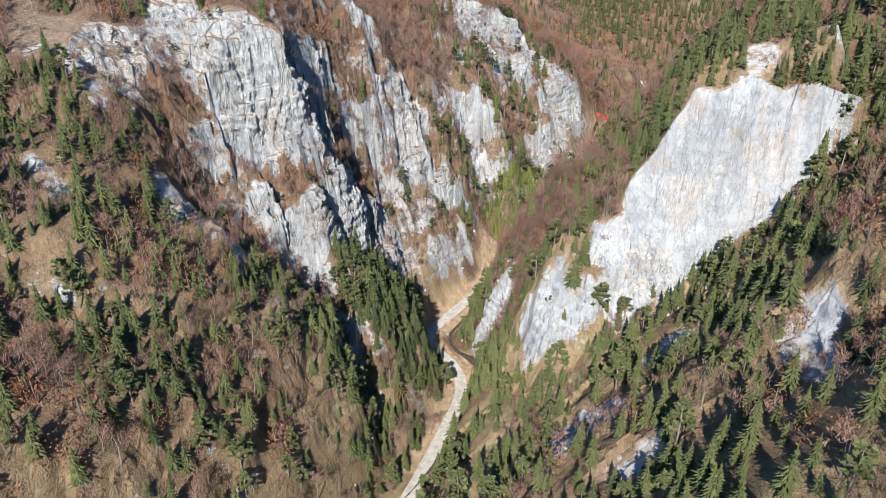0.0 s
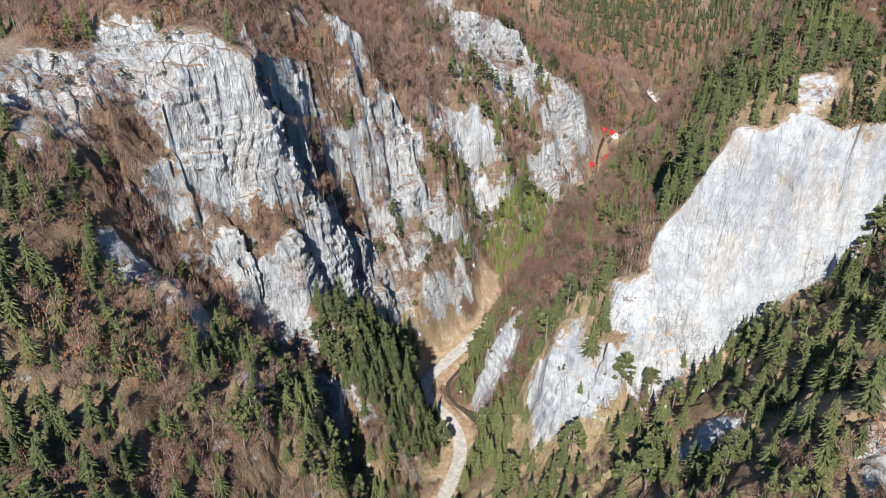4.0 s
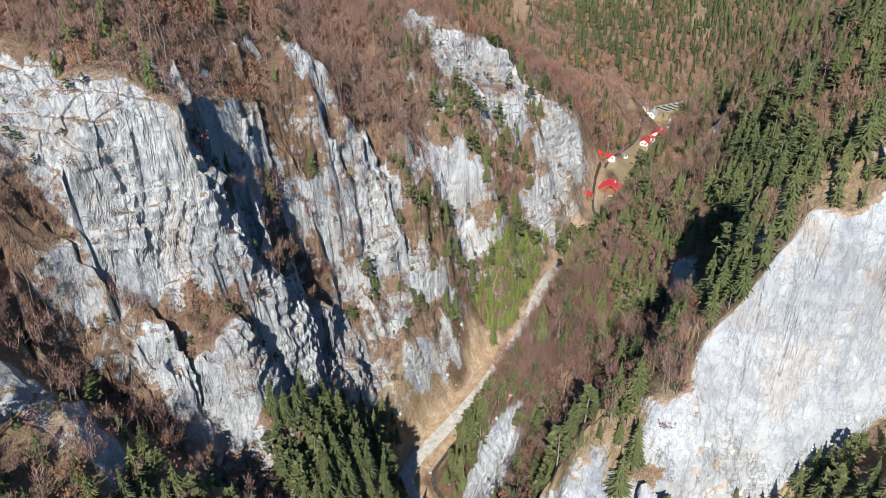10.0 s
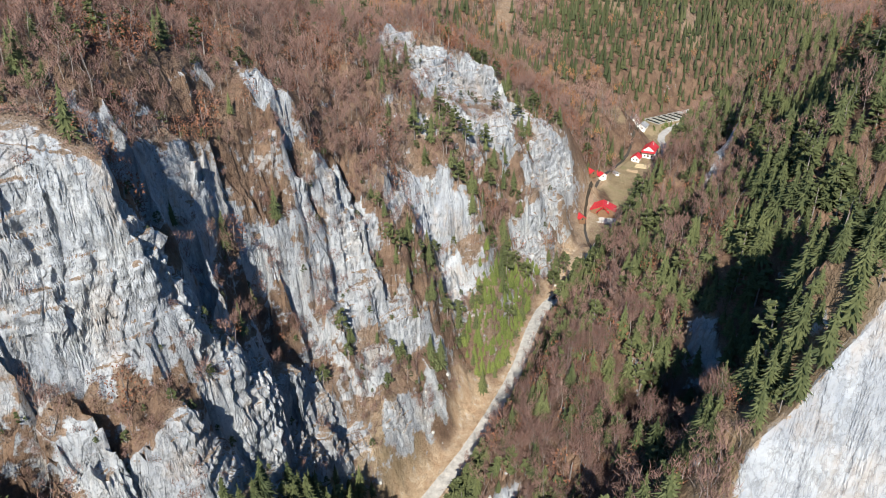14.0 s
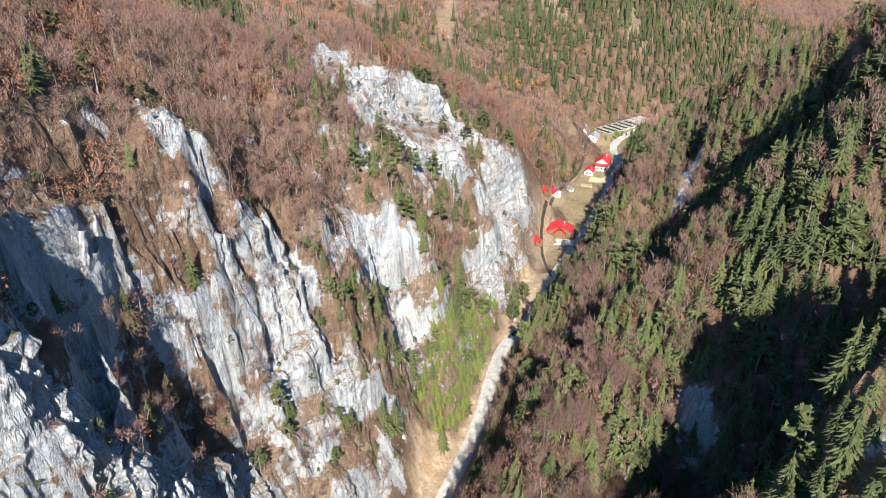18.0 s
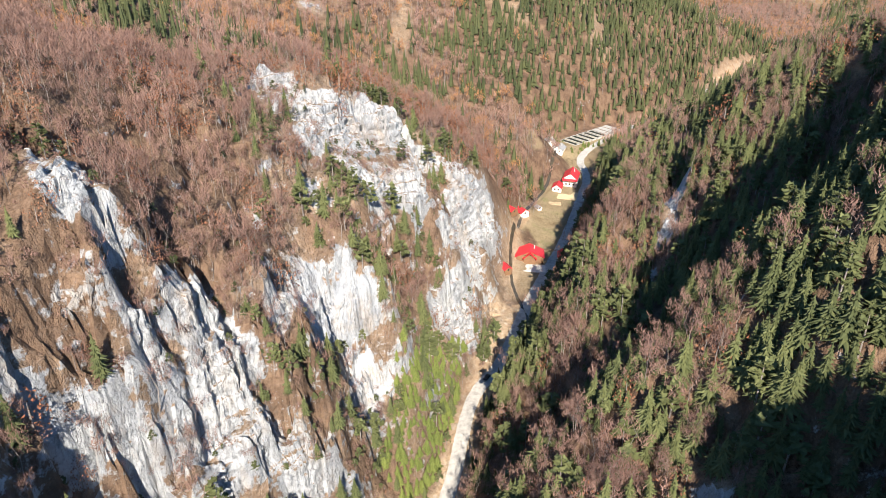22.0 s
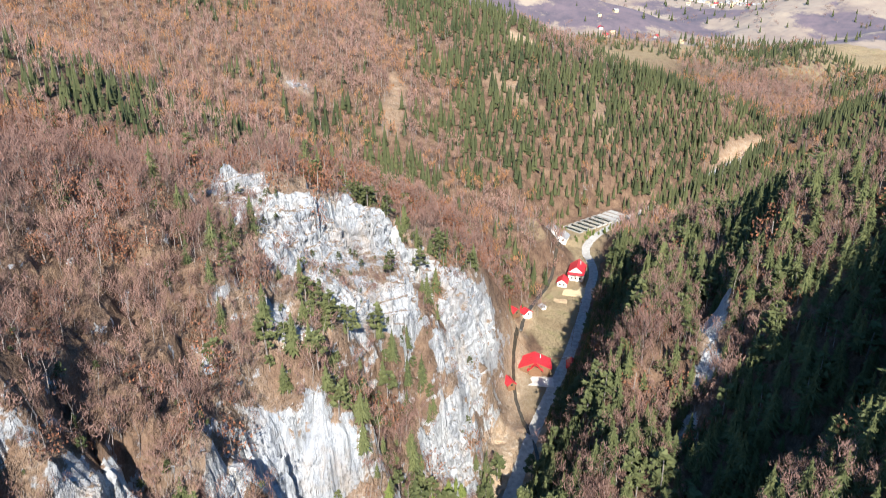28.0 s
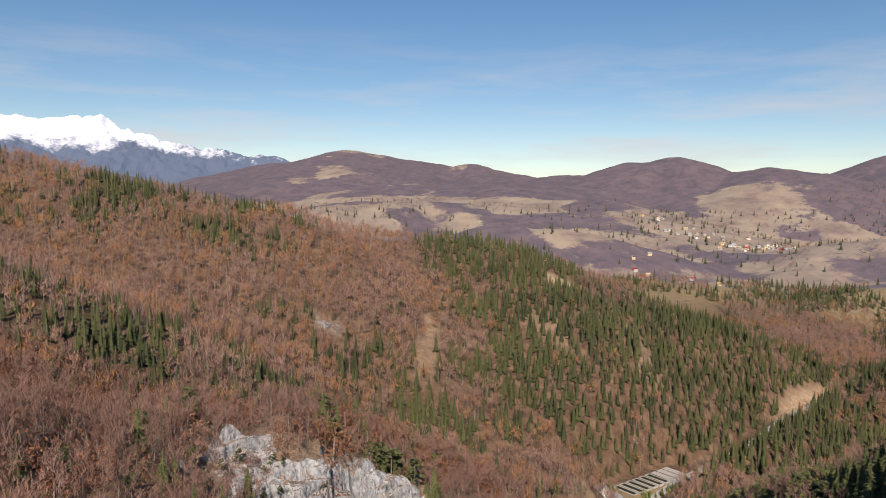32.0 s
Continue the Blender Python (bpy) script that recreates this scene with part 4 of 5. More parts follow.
def tube(points, radii, sides=4):
    """A tapered stem through points: corners and triangles."""
    V, F = [], []
    for k, (p, r) in enumerate(zip(points, radii)):
        for s in range(sides):
            a = 2 * math.pi * s / sides
            V.append((p[0] + r * math.cos(a), p[1] + r * math.sin(a), p[2]))
        if k:
            o = (k - 1) * sides
            for s in range(sides):
                t = (s + 1) % sides
                F += [(o + s, o + t, o + sides + t), (o + s, o + sides + t, o + sides + s)]
    return V, F


def spruce(rng, height, spread, layers=17, arms=9, frond=0.21):
    V, F = [], []
    z0 = 0.07 + 0.06 * rng.random()
    for k in range(layers):
        t = k / (layers - 1)
        z = height * (z0 + (0.97 - z0) * t)
        r = spread * ((1 - t) ** 0.9 + 0.03) * (0.7 + 0.5 * rng.random())
        n = max(4, int(arms * (1 - 0.4 * t)))
        turn = rng.random() * 7
        for a in range(n):
            q = turn + 2 * math.pi * (a + 0.5 * rng.random()) / n
            l = r * (0.62 + 0.6 * rng.random())
            z += (rng.random() - 0.5) * 0.05 * height
            w = (frond * l + 0.03 * spread) * (0.7 + 0.6 * rng.random())
            c, s = math.cos(q), math.sin(q)
            b, tip = 0.22 * l, z - (0.20 + 0.25 * rng.random()) * l - 0.012 * height
            o = len(V)
            V += [(b * c - w * s, b * s + w * c, z - 0.02 * height), (l * c, l * s, tip), (b * c + w * s, b * s - w * c, z - 0.02 * height), (0, 0, z + 0.035 * height)]
            F += [(o, o + 1, o + 3), (o + 3, o + 1, o + 2)]
    o = len(V)
    m = 5
    V += [(0.5 * spread * math.cos(2 * math.pi * s / m), 0.5 * spread * math.sin(2 * math.pi * s / m), height * z0) for s in range(m)] + [(0, 0, height)]
    F += [(o + s, o + (s + 1) % m, o + m) for s in range(m)]
    T = tube([(0, 0, -0.6), (0, 0, height * 0.5)], [0.018 * height, 0.008 * height], 5)
    return (V, F), T


def pine(rng, height, spread, clumps=26):
    """A crooked pine: bare stem below, cushions of needles above."""
    V, F = [], []
    lean = (rng.random() - 0.5) * 0.12 * height, (rng.random() - 0.5) * 0.12 * height
    for k in range(clumps):
        t = 0.38 + 0.62 * (k + rng.random()) / clumps
        q, d = rng.random() * 7, spread * (1.15 - t) ** 0.6 * rng.random() ** 0.5 * 1.15
        c = Vector((lean[0] * t + d * math.cos(q), lean[1] * t + d * math.sin(q), t * height * 0.97))
        s = spread * (0.26 + 0.2 * rng.random())
        for _ in range(5):
            a, b = rng.random() * 7, (rng.random() - 0.3) * 1.2
            u = Vector((math.cos(a) * math.cos(b), math.sin(a) * math.cos(b), math.sin(b))) * s
            v = Vector((-math.sin(a), math.cos(a), 0.5 * (rng.random() - 0.5))) * s * 0.7
            o = len(V)
            V += [tuple(c - u * 0.3 + v), tuple(c - u * 0.3 - v), tuple(c + u)]
            F += [(o, o + 1, o + 2)]
    T = tube([(0, 0, -0.6), (lean[0] * 0.5, lean[1] * 0.5, height * 0.5), (lean[0], lean[1], height * 0.95)], [0.02 * height, 0.014 * height, 0.004 * height], 5)
    return (V, F), T


def beech(rng, height, spread, limbs=13, twigs=170, width=0.07, sides=5, length=1.0):
    """A leafless tree: limbs and a haze of twigs."""
    TV, TF = tube([(0, 0, -0.6), (0.1, 0, height * 0.35), (0.2 * (rng.random() - 0.5) * spread, 0.2 * (rng.random() - 0.5) * spread, height * 0.9)], [0.011 * height, 0.008 * height, 0.0015 * height], sides)
    tips = []
    for k in range(limbs):
        t = 0.25 + 0.6 * k / limbs
        q = k * 2.4 + rng.random()
        l = spread * (1.1 - 0.6 * t) * (0.7 + 0.5 * rng.random())
        a = Vector((0, 0, t * height))
        b = a + Vector((math.cos(q) * l * 0.55, math.sin(q) * l * 0.55, l * 0.55))
        c = b + Vector((math.cos(q + 0.3) * l * 0.5, math.sin(q + 0.3) * l * 0.5, l * 0.75))
        V2, F2 = tube([a, b, c], [0.0045 * height, 0.003 * height, 0.001 * height], 3)
        o = len(TV)
        TV += V2
        TF += [tuple(i + o for i in f) for f in F2]
        tips += [b, c, b.lerp(c, 0.5)]
    V, F = [], []
    for k in range(twigs):
        p = tips[k % len(tips)] + Vector((rng.random() - 0.5, rng.random() - 0.5, rng.random() - 0.4)) * spread * 0.5
        d = Vector((rng.random() - 0.5, rng.random() - 0.5, 0.35 + 0.6 * rng.random())).normalized() * height * length * (0.08 + 0.12 * rng.random())
        s = d.cross(Vector((rng.random() - 0.5, rng.random() - 0.5, 0.2))).normalized() * width * (0.6 + rng.random())
        o = len(V)
        V += [tuple(p - s), tuple(p + s), tuple(p + d)]
        F.append((o, o + 1, o + 2))
    return (V, F), (TV, TF)


def thicket(rng, height, spread, leaves=70, size=0.22):
    """A low bush of leaves or twigs on short stems."""
    V, F = [], []
    for _ in range(leaves):
        q, d, t = rng.random() * 7, spread * rng.random() ** 0.5, rng.random()
        c = Vector((d * math.cos(q), d * math.sin(q), height * t * (1.1 - d / spread * 0.6)))
        u = Vector((rng.random() - 0.5, rng.random() - 0.5, rng.random() * 0.9)).normalized() * size * height
        v = u.cross(Vector((rng.random() - 0.5, rng.random() - 0.5, rng.random() - 0.5))).normalized() * size * height * 0.35
        o = len(V)
        V += [tuple(c - v), tuple(c + v), tuple(c + u)]
        F.append((o, o + 1, o + 2))
    T = tube([(0, 0, -0.3), (0.05, 0, height * 0.6)], [0.03 * height, 0.01 * height], 3)
    return (V, F), T


def arrays(vf):
    return np.array(vf[0], float), np.array(vf[1], np.int32)


def kind(maker, count, seed, *args, **kw):
    rng = random.Random(seed)
    out = []
    for _ in range(count):
        crown, stem = maker(rng, *args, **kw)
        out.append((arrays(crown), arrays(stem)))
    return out


SPRUCES = kind(spruce, 6, 1, 1.0, 0.235, layers=18, arms=12, frond=0.15)
NEAR_SPRUCES = kind(spruce, 8, 11, 1.0, 0.225, layers=26, arms=18, frond=0.13)
PINES = kind(pine, 5, 2, 1.0, 0.26)
BEECHES = kind(beech, 6, 3, 1.0, 0.30, twigs=900, width=0.0028, length=0.8)
BUSHES = kind(thicket, 4, 4, 1.0, 0.75, leaves=90, size=0.17)
LEAFY = kind(thicket, 4, 5, 1.0, 0.42, leaves=130, size=0.07)
FAR_SPRUCES = kind(spruce, 4, 6, 1.0, 0.235, layers=6, arms=5, frond=0.32)
FAR_BEECHES = kind(beech, 5, 7, 1.0, 0.44, limbs=1, twigs=46, width=0.010, sides=3)
WOOD_BEECHES = kind(beech, 5, 8, 1.0, 0.38, limbs=3, twigs=240, width=0.0058, sides=3, length=0.8)


def woods(name, variants, places, mats, label, category="trees"):
    """Many trees in one mesh of kind stuff. places: rows of x, y, z, height, girth, turn."""
    places = np.asarray(places)
    if not len(places):
        return None
    CO, FA, MI, off = [], [], [], 0
    pick = np.random.RandomState(len(places)).randint(0, len(variants), len(places))
    for v, pair in enumerate(variants):
        P = places[pick == v]
        if not len(P):
            continue
        c, s = np.cos(P[:, 5])[:, None], np.sin(P[:, 5])[:, None]
        for slot, (V, F) in enumerate(pair):
            X = (V[None, :, 0] * c - V[None, :, 1] * s) * (P[:, 3] * P[:, 4])[:, None] + P[:, 0:1]
            Y = (V[None, :, 0] * s + V[None, :, 1] * c) * (P[:, 3] * P[:, 4])[:, None] + P[:, 1:2]
            Z = V[None, :, 2] * P[:, 3:4] + P[:, 2:3]
            CO.append(np.stack([X, Y, Z], -1).reshape(-1, 3))
            FA.append((F[None] + off + (np.arange(len(P)) * len(V))[:, None, None]).reshape(-1, 3))
            MI.append(np.full(len(FA[-1]), slot))
            off += len(P) * len(V)
    me = bpy.data.meshes.new(name)
    fill(me, np.concatenate(CO), np.concatenate(FA), np.concatenate(MI))
    for m in mats:
        me.materials.append(m)
    return tagged(new(name, me), label, category, kind="stuff")


def single_trees(name, variants, places, mats, label, category, group):
    """Trees that are things of their own: an empty at the foot with trunk and crown under it."""
    made = []
    for v, pair in enumerate(variants):
        meshes = []
        for part_name, (V, F), m in zip(("crown", "trunk"), pair, mats):
            me = bpy.data.meshes.new(f"{name}_{part_name}")
            fill(me, V, F)
            me.materials.append(m)
            meshes.append((part_name, me))
        made.append(meshes)
    for k, (x, y, z, h, g, turn) in enumerate(places):
        root = tagged(new(name), label, category, group)
        root.matrix_world = pose(x, y, z, 0, 0, math.degrees(turn)) @ Matrix.Diagonal((h * g, h * g, h, 1))
        for part_name, me in made[k % len(made)]:
            new(part_name, me).parent = root


def scatter(x0, x1, y0, y1, step, seed):
    rs = np.random.RandomState(seed)
    gx, gy = np.meshgrid(np.arange(x0, x1, step), np.arange(y0, y1, step))
    x = gx.ravel() + (rs.rand(gx.size) - 0.5) * step * 0.95
    y = gy.ravel() + (rs.rand(gx.size) - 0.5) * step * 0.95
    return x, y, rs


def standing(x, y, rs, low, high, girth=(0.85, 1.25)):
    h = low + (high - low) * rs.rand(len(x)) ** 1.2
    return np.stack([x, y, on_grid(ZZ, x, y) - 0.15, h, girth[0] + (girth[1] - girth[0]) * rs.rand(len(x)), rs.rand(len(x)) * 6.28], 1)


GROVE = [(-52, 262), (-36, 290), (-20, 318), (-12, 312), (-16, 298), (-4, 284), (-2, 262), (-14, 246), (-34, 240), (-46, 248)]
YOUNG = [(29, 416), (47, 437), (66, 458), (60, 441), (50, 416), (42, 397), (30, 384), (22, 384), (20, 392), (27, 403)]
MID_GROVE = [(14, 384), (26, 404), (48, 444), (62, 448), (58, 430), (44, 400), (30, 384), (22, 378)]


def conifer_share(x, y):
    """How much of the woods is evergreen, over the plan."""
    u = x - axis_x(y)
    n = fbm(x, y, 42, 3, 0.6, 201)
    s = np.where(u > 0, np.clip(0.72 + 0.9 * n, 0.42, 1), 0.06 + 0.25 * n)
    s = np.where((u < 0) & (y < 240), 0.40 + 0.8 * n, s)
    s = np.where((u < 0) & (u > -45) & (y > 330) & (y < 520), 0.6 + 0.5 * n, s)
    s = np.where((u < -20) & (u > -75) & (y > 425) & (y < 500) & (x > 10), 0.75 + 0.6 * n, s)
    behind = (x > 12) & (x < 92) & (np.abs(y - 521 - 0.30 * (x - 40)) < 11)
    s = np.where(inside(x, y, PATCHES["fin_scrub"]) | inside(x, y, PATCHES["ledge_wood"]), 0.75, s)
    s = np.where(behind, 0.7 + 0.4 * n, s)
    s = np.where(inside(x, y, GROVE) | inside(x, y, MID_GROVE), 0.97, s)
    return np.clip(s, 0, 1)


def wood_density(x, y):
    u = x - axis_x(y)
    d = np.clip(1 - 1.5 * on_grid(ROCK, x, y), 0, 1) * smooth(3.5, 7, on_grid(_road, x, y)) * smooth(1.5, 4, on_grid(_stream, x, y))
    d = d * np.where(u > 0, smooth(5, 10, u), 1)
    d = np.where(inside(x, y, ROCKS["lower_cliff"]), 0.16 + 0.5 * (fbm(x, y, 16, 2, 0.5, 241) > 0.02), d)
    d = np.where((u > 0) & (y < 215), d * np.where(u < 45, 0.36, 0.55), d)
    d = np.where((u < -70) & (y > 330) & (y < 420) & (x > -75), d * 0.55, d)
    d = np.where(inside(x, y, ROCKS["fin_crest"]) | inside(x, y, ROCKS["fin_tower"]), 0.03, d)
    d = np.where((u < 0) & (y < 240), d * 0.8, d)
    d = np.where(inside(x, y, YOUNG), d * 0.25, d)
    # open banks and the meadow
    bank = (u < 0) & (u > -24) & (y < 345) & (y > 240) & ~inside(x, y, GROVE)
    d = np.where(bank | inside(x, y, PATCHES["meadow_bank"]), d * 0.04, d)
    d = np.where((u < 0) & (u > -46) & (y > 470) & (y < 770), d * np.where(y < 590, smooth(-38, -50, u), smooth(-22, -32, u)) * 0.8, d)
    d = np.where((u < 0) & (u > -120) & (y > 245) & (y < 420) & ~inside(x, y, GROVE) & ~inside(x, y, PATCHES["top_wood"]), d * 0.7, d)
    return d


x, y, rs = scatter(-200, 270, 60, 620, 3.4, 301)
keep = rs.rand(len(x)) < wood_density(x, y) * np.where(inside(x, y, GROVE), 1, 0.9)
x, y = x[keep], y[keep]
# steep ground carries more trees for its plan
xs, ys, rs = scatter(0, 230, 235, 600, 3.4, 311)
keep = (xs > axis_x(ys) + 6) & (rs.rand(len(xs)) < 0.75 * wood_density(xs, ys) * np.clip(np.hypot(1, on_grid(SLOPE, xs, ys)) - 1, 0, 1.3))
x, y = np.concatenate([x, xs[keep]]), np.concatenate([y, ys[keep]])
ever = rs.rand(len(x)) < conifer_share(x, y)
con = standing(x[ever], y[ever], rs, 5.0, 13.5, (0.9, 1.3))
con[:, 3] *= np.where(inside(con[:, 0], con[:, 1], GROVE), 1.15, 1.0)
dec = standing(x[~ever], y[~ever], rs, 5, 13)
# those nearest to the way stand as things of their own
near_c = inside(con[:, 0], con[:, 1], GROVE) | ((con[:, 0] > 20) & (con[:, 0] < 80) & (con[:, 1] > 236) & (con[:, 1] < 330)) | inside(con[:, 0], con[:, 1], MID_GROVE)
idx = np.flatnonzero(near_c)[:300]
near_c[:] = False
near_c[idx] = True
near_d = (dec[:, 0] > 25) & (dec[:, 0] < 95) & (dec[:, 1] > 240) & (dec[:, 1] < 400)
idx = np.flatnonzero(near_d)[:160]
near_d[:] = False
near_d[idx] = True
pine_like = rs.rand(len(con)) < np.where((con[:, 0] < axis_x(con[:, 1])) & (con[:, 1] > 330), 0.4, np.where((con[:, 0] > axis_x(con[:, 1])) & (con[:, 1] < 330), 0.18, 0.15))
leafy = rs.rand(len(dec)) < 0.10 + np.where(dec[:, 0] < axis_x(dec[:, 1]) - 40, 0.30, 0.10) * (fbm(dec[:, 0], dec[:, 1], 34, 3, 0.6, 203) > 0.03)
single_trees("spruce_tree", NEAR_SPRUCES, con[near_c & ~pine_like], (MAT_SPRUCE, MAT_SPRUCE_BARK), "slender green spruce with drooping layered branches on the slope", "tree", "spruces above the road")
single_trees("pine_tree", PINES, con[near_c & pine_like], (MAT_PINE, MAT_BARK), "grey-green pine with an uneven cushioned crown on the slope", "tree", "pines above the road")
single_trees("bare_beech", BEECHES, dec[near_d & ~leafy], (MAT_TWIG, MAT_BARK), "leafless beech with pale grey limbs among the spruces", "tree", "bare beeches of the slope")
single_trees("brown_beech", LEAFY, dec[near_d & leafy], (MAT_LEAF, MAT_BARK), "young beech still holding its rust-brown dead leaves", "tree", "brown beeches of the slope")
woods("spruce_wood", SPRUCES, con[~near_c & ~pine_like], (MAT_SPRUCE, MAT_SPRUCE_BARK), "dense stand of sunlit green spruces on the gorge slopes")
woods("pine_wood", PINES, con[~near_c & pine_like], (MAT_PINE, MAT_BARK), "scattered grey-green pines on the rocky gorge slopes")
woods("beech_wood", WOOD_BEECHES, dec[~near_d & ~leafy], (MAT_TWIG, MAT_BARK), "leafless grey-brown beech wood on the gorge slopes")
woods("brown_beech_wood", LEAFY, dec[~near_d & leafy], (MAT_LEAF, MAT_BARK), "young beeches with rust-brown dead leaves on the slopes")

# young spruces on the green bank above the road
x, y, rs = scatter(15, 72, 378, 462, 1.9, 309)
keep = inside(x, y, YOUNG) & (on_grid(_road, x, y) > 5) & (rs.rand(len(x)) < 0.8)
woods("young_spruces", SPRUCES, standing(x[keep], y[keep], rs, 2.5, 7.5, (1.1, 1.6)), (MAT_YOUNG, MAT_SPRUCE_BARK), "dense stand of young bright green spruces on the bank", "trees")

# bushes and dwarf pines on ledges and in the clefts of the cliffs
x, y, rs = scatter(-130, 120, 150, 545, 2.6, 305)
rk, sl = on_grid(ROCK, x, y), on_grid(SLOPE, x, y)
scrub = (x < axis_x(y) - 16) & (x > -125) & (y > 240) & (y < 400) & (rk < 0.5) & (rs.rand(len(x)) < 0.5)
keep = scrub | (rk > 0.25) & (rs.rand(len(x)) < 0.11 + 0.5 * smooth(1.5, 0.9, sl)) & (~inside(x, y, ROCKS["great_slab"]) | (rs.rand(len(x)) < 0.03))
for name in BUSHY + ("tower_ledge",):
    keep |= inside(x, y, PATCHES[name]) & (rs.rand(len(x)) < 0.75)
x, y = x[keep], y[keep]
bush = standing(x, y, rs, 0.9, 3.0)
sort = rs.rand(len(bush))
woods("cliff_bushes", BUSHES, bush[sort < 0.62], (MAT_TWIG, MAT_BARK), "leafless brown bushes on the ledges of the cliffs", "bushes")
woods("brown_bushes", LEAFY, bush[(sort >= 0.62) & (sort < 0.74)], (MAT_LEAF, MAT_BARK), "rust-brown leafy bushes on the ledges of the cliffs", "bushes")
dwarf = bush[sort >= 0.74]
dwarf[:, 3] *= 1.7
woods("dwarf_pines", PINES, dwarf, (MAT_PINE, MAT_BARK), "small green pines rooted in cliff clefts", "bushes")

# woods behind the gorge
x, y, rs = scatter(-700, 800, 600, 1400, 5.9, 302)
u = x - axis_x(y)
POND_YARD = [(184, 684), (266, 724), (258, 748), (190, 718)]
keep = np.where(y < 690, (np.abs(u) > 16) & ~((u < 0) & (u > np.where(y > 655, -20, -30))), (on_grid(_road, x, y) > 9) & ~inside(x, y, POND_YARD)) & (rs.rand(len(x)) < 0.92) & (on_grid(SLIP, x, y) < 0.3)
keep &= (y < 1110 + 0.20 * np.maximum(0, 300 - x)) & ~((x > 680) & (y > 1105)) | (rs.rand(len(x)) < 0.5 * (fbm(x, y, 120, 3, 0.5, 221) > 0.02))
x, y = x[keep], y[keep]
n = fbm(x, y, 85, 4, 0.65, 211)
share = 0.05 + 1.6 * n + 1.75 * smooth(70, 170, x + 60 * n) * smooth(600, 480, x) * (y < 1010) * (y > 700) * (0.95 + 1.3 * fbm(x, y, 45, 3, 0.6, 215))
share = np.where((y < 690) & (x < -60), share + 0.5 * smooth(46, 20, np.abs(y - 636 - 0.25 * (x + 100))) * smooth(-190, -130, x), share)
share += 0.4 * smooth(540, 620, x) * smooth(960, 1020, y)
ever = rs.rand(len(x)) < np.clip(share, 0, 0.95)
woods("far_spruce_wood", FAR_SPRUCES, standing(x[ever], y[ever], rs, 9, 17), (MAT_FAR_SPRUCE, MAT_SPRUCE_BARK), "far spruce wood on the valley side")
far = standing(x[~ever], y[~ever], rs, 10, 18)
rusty = rs.rand(len(far)) < 0.10 + 0.5 * (fbm(far[:, 0], far[:, 1], 55, 4, 0.65, 219) > 0.05)
woods("far_beech_wood", FAR_BEECHES, far[~rusty], (MAT_FAR_TWIG, MAT_BARK), "far leafless red-brown beech wood on the hills")
woods("far_rusty_wood", FAR_BEECHES, far[rusty], (MAT_RUST, MAT_BARK), "far beeches still holding orange-brown dead leaves on the hills")
x, y, rs = scatter(-1200, 2600, 1250, 3600, 22, 303)
hill = on_grid(ZZ, x, y)
mid = (y < 2300) & (rs.rand(len(x)) < 0.08 + 0.55 * (fbm(x, y, 170, 3, 0.6, 233) > 0.04))
keep = mid | (y >= 2300) & (rs.rand(len(x)) < np.where(hill > 190, 0.0, 0.25 * (fbm(x, y, 200, 3, 0.5, 231) > 0.05))) & (np.arctan2(x - 20, y - 272) > -0.5)
x, y = x[keep], y[keep]
ever = rs.rand(len(x)) < np.where(on_grid(ZZ, x, y) > 190, 0.12, 0.5)
woods("hill_spruces", FAR_SPRUCES, standing(x[ever], y[ever], rs, 9, 18, (1.0, 1.5)), (MAT_FAR_SPRUCE, MAT_SPRUCE_BARK), "dark spruces dotted over the far hills")
woods("hill_beech_wood", FAR_BEECHES, standing(x[~ever], y[~ever], rs, 9, 16, (1.6, 2.4)), (MAT_TWIG, MAT_BARK), "purple-brown leafless woods on the far hills")

# woods of the slopes behind the start of the way
x, y, rs = scatter(-260, 270, -90, 60, 5.6, 307)
keep = np.abs(x - axis_x(y)) > 12
x, y = x[keep], y[keep]
ever = rs.rand(len(x)) < 0.55
woods("outer_spruce_wood", FAR_SPRUCES, standing(x[ever], y[ever], rs, 7, 16), (MAT_SPRUCE, MAT_SPRUCE_BARK), "green spruces on the slopes at the mouth of the gorge")
woods("outer_beech_wood", FAR_BEECHES, standing(x[~ever], y[~ever], rs, 7, 14), (MAT_TWIG, MAT_BARK), "leafless beeches on the slopes at the mouth of the gorge")

# small spruces in a row beside the fish ponds
rs = np.random.RandomState(313)
t = np.linspace(0, 1, 22)
x, y = 200 + 52 * t + rs.randn(22) * 1.4, 690 + 26 * t + rs.randn(22) * 1.4
x, y = np.concatenate([x, 196 + 3 * rs.randn(7)]), np.concatenate([y, 712 + 4 * rs.randn(7)])
single_trees("yard_spruce", SPRUCES, standing(x, y, rs, 3.0, 6.5, (1.1, 1.5)), (MAT_YOUNG, MAT_SPRUCE_BARK), "small green spruce in a row beside the fish ponds", "tree", "spruces by the ponds")

# ---- building materials ----
MAT_ROAD = simple("pale_gravel", (0.43, 0.405, 0.365), 0.95, 0.25, 0.5)
MAT_RED = simple("red_sheet_roof", (0.55, 0.035, 0.045), 0.45, 0.2, 0.8)
MAT_GREY_ROOF = simple("grey_shingle_roof", (0.30, 0.30, 0.30), 0.8, 0.2, 1.5)
MAT_WHITE = simple("white_plaster", (0.78, 0.76, 0.71), 0.85, 0.08, 0.9)
MAT_WOOD = simple("brown_timber", (0.20, 0.11, 0.06), 0.8, 0.3, 3)
MAT_PAVE = simple("pale_paving", (0.62, 0.59, 0.54), 0.9, 0.12, 1.2)
MAT_SAND = simple("yellow_sand", (0.62, 0.50, 0.30), 0.95, 0.15, 0.9)
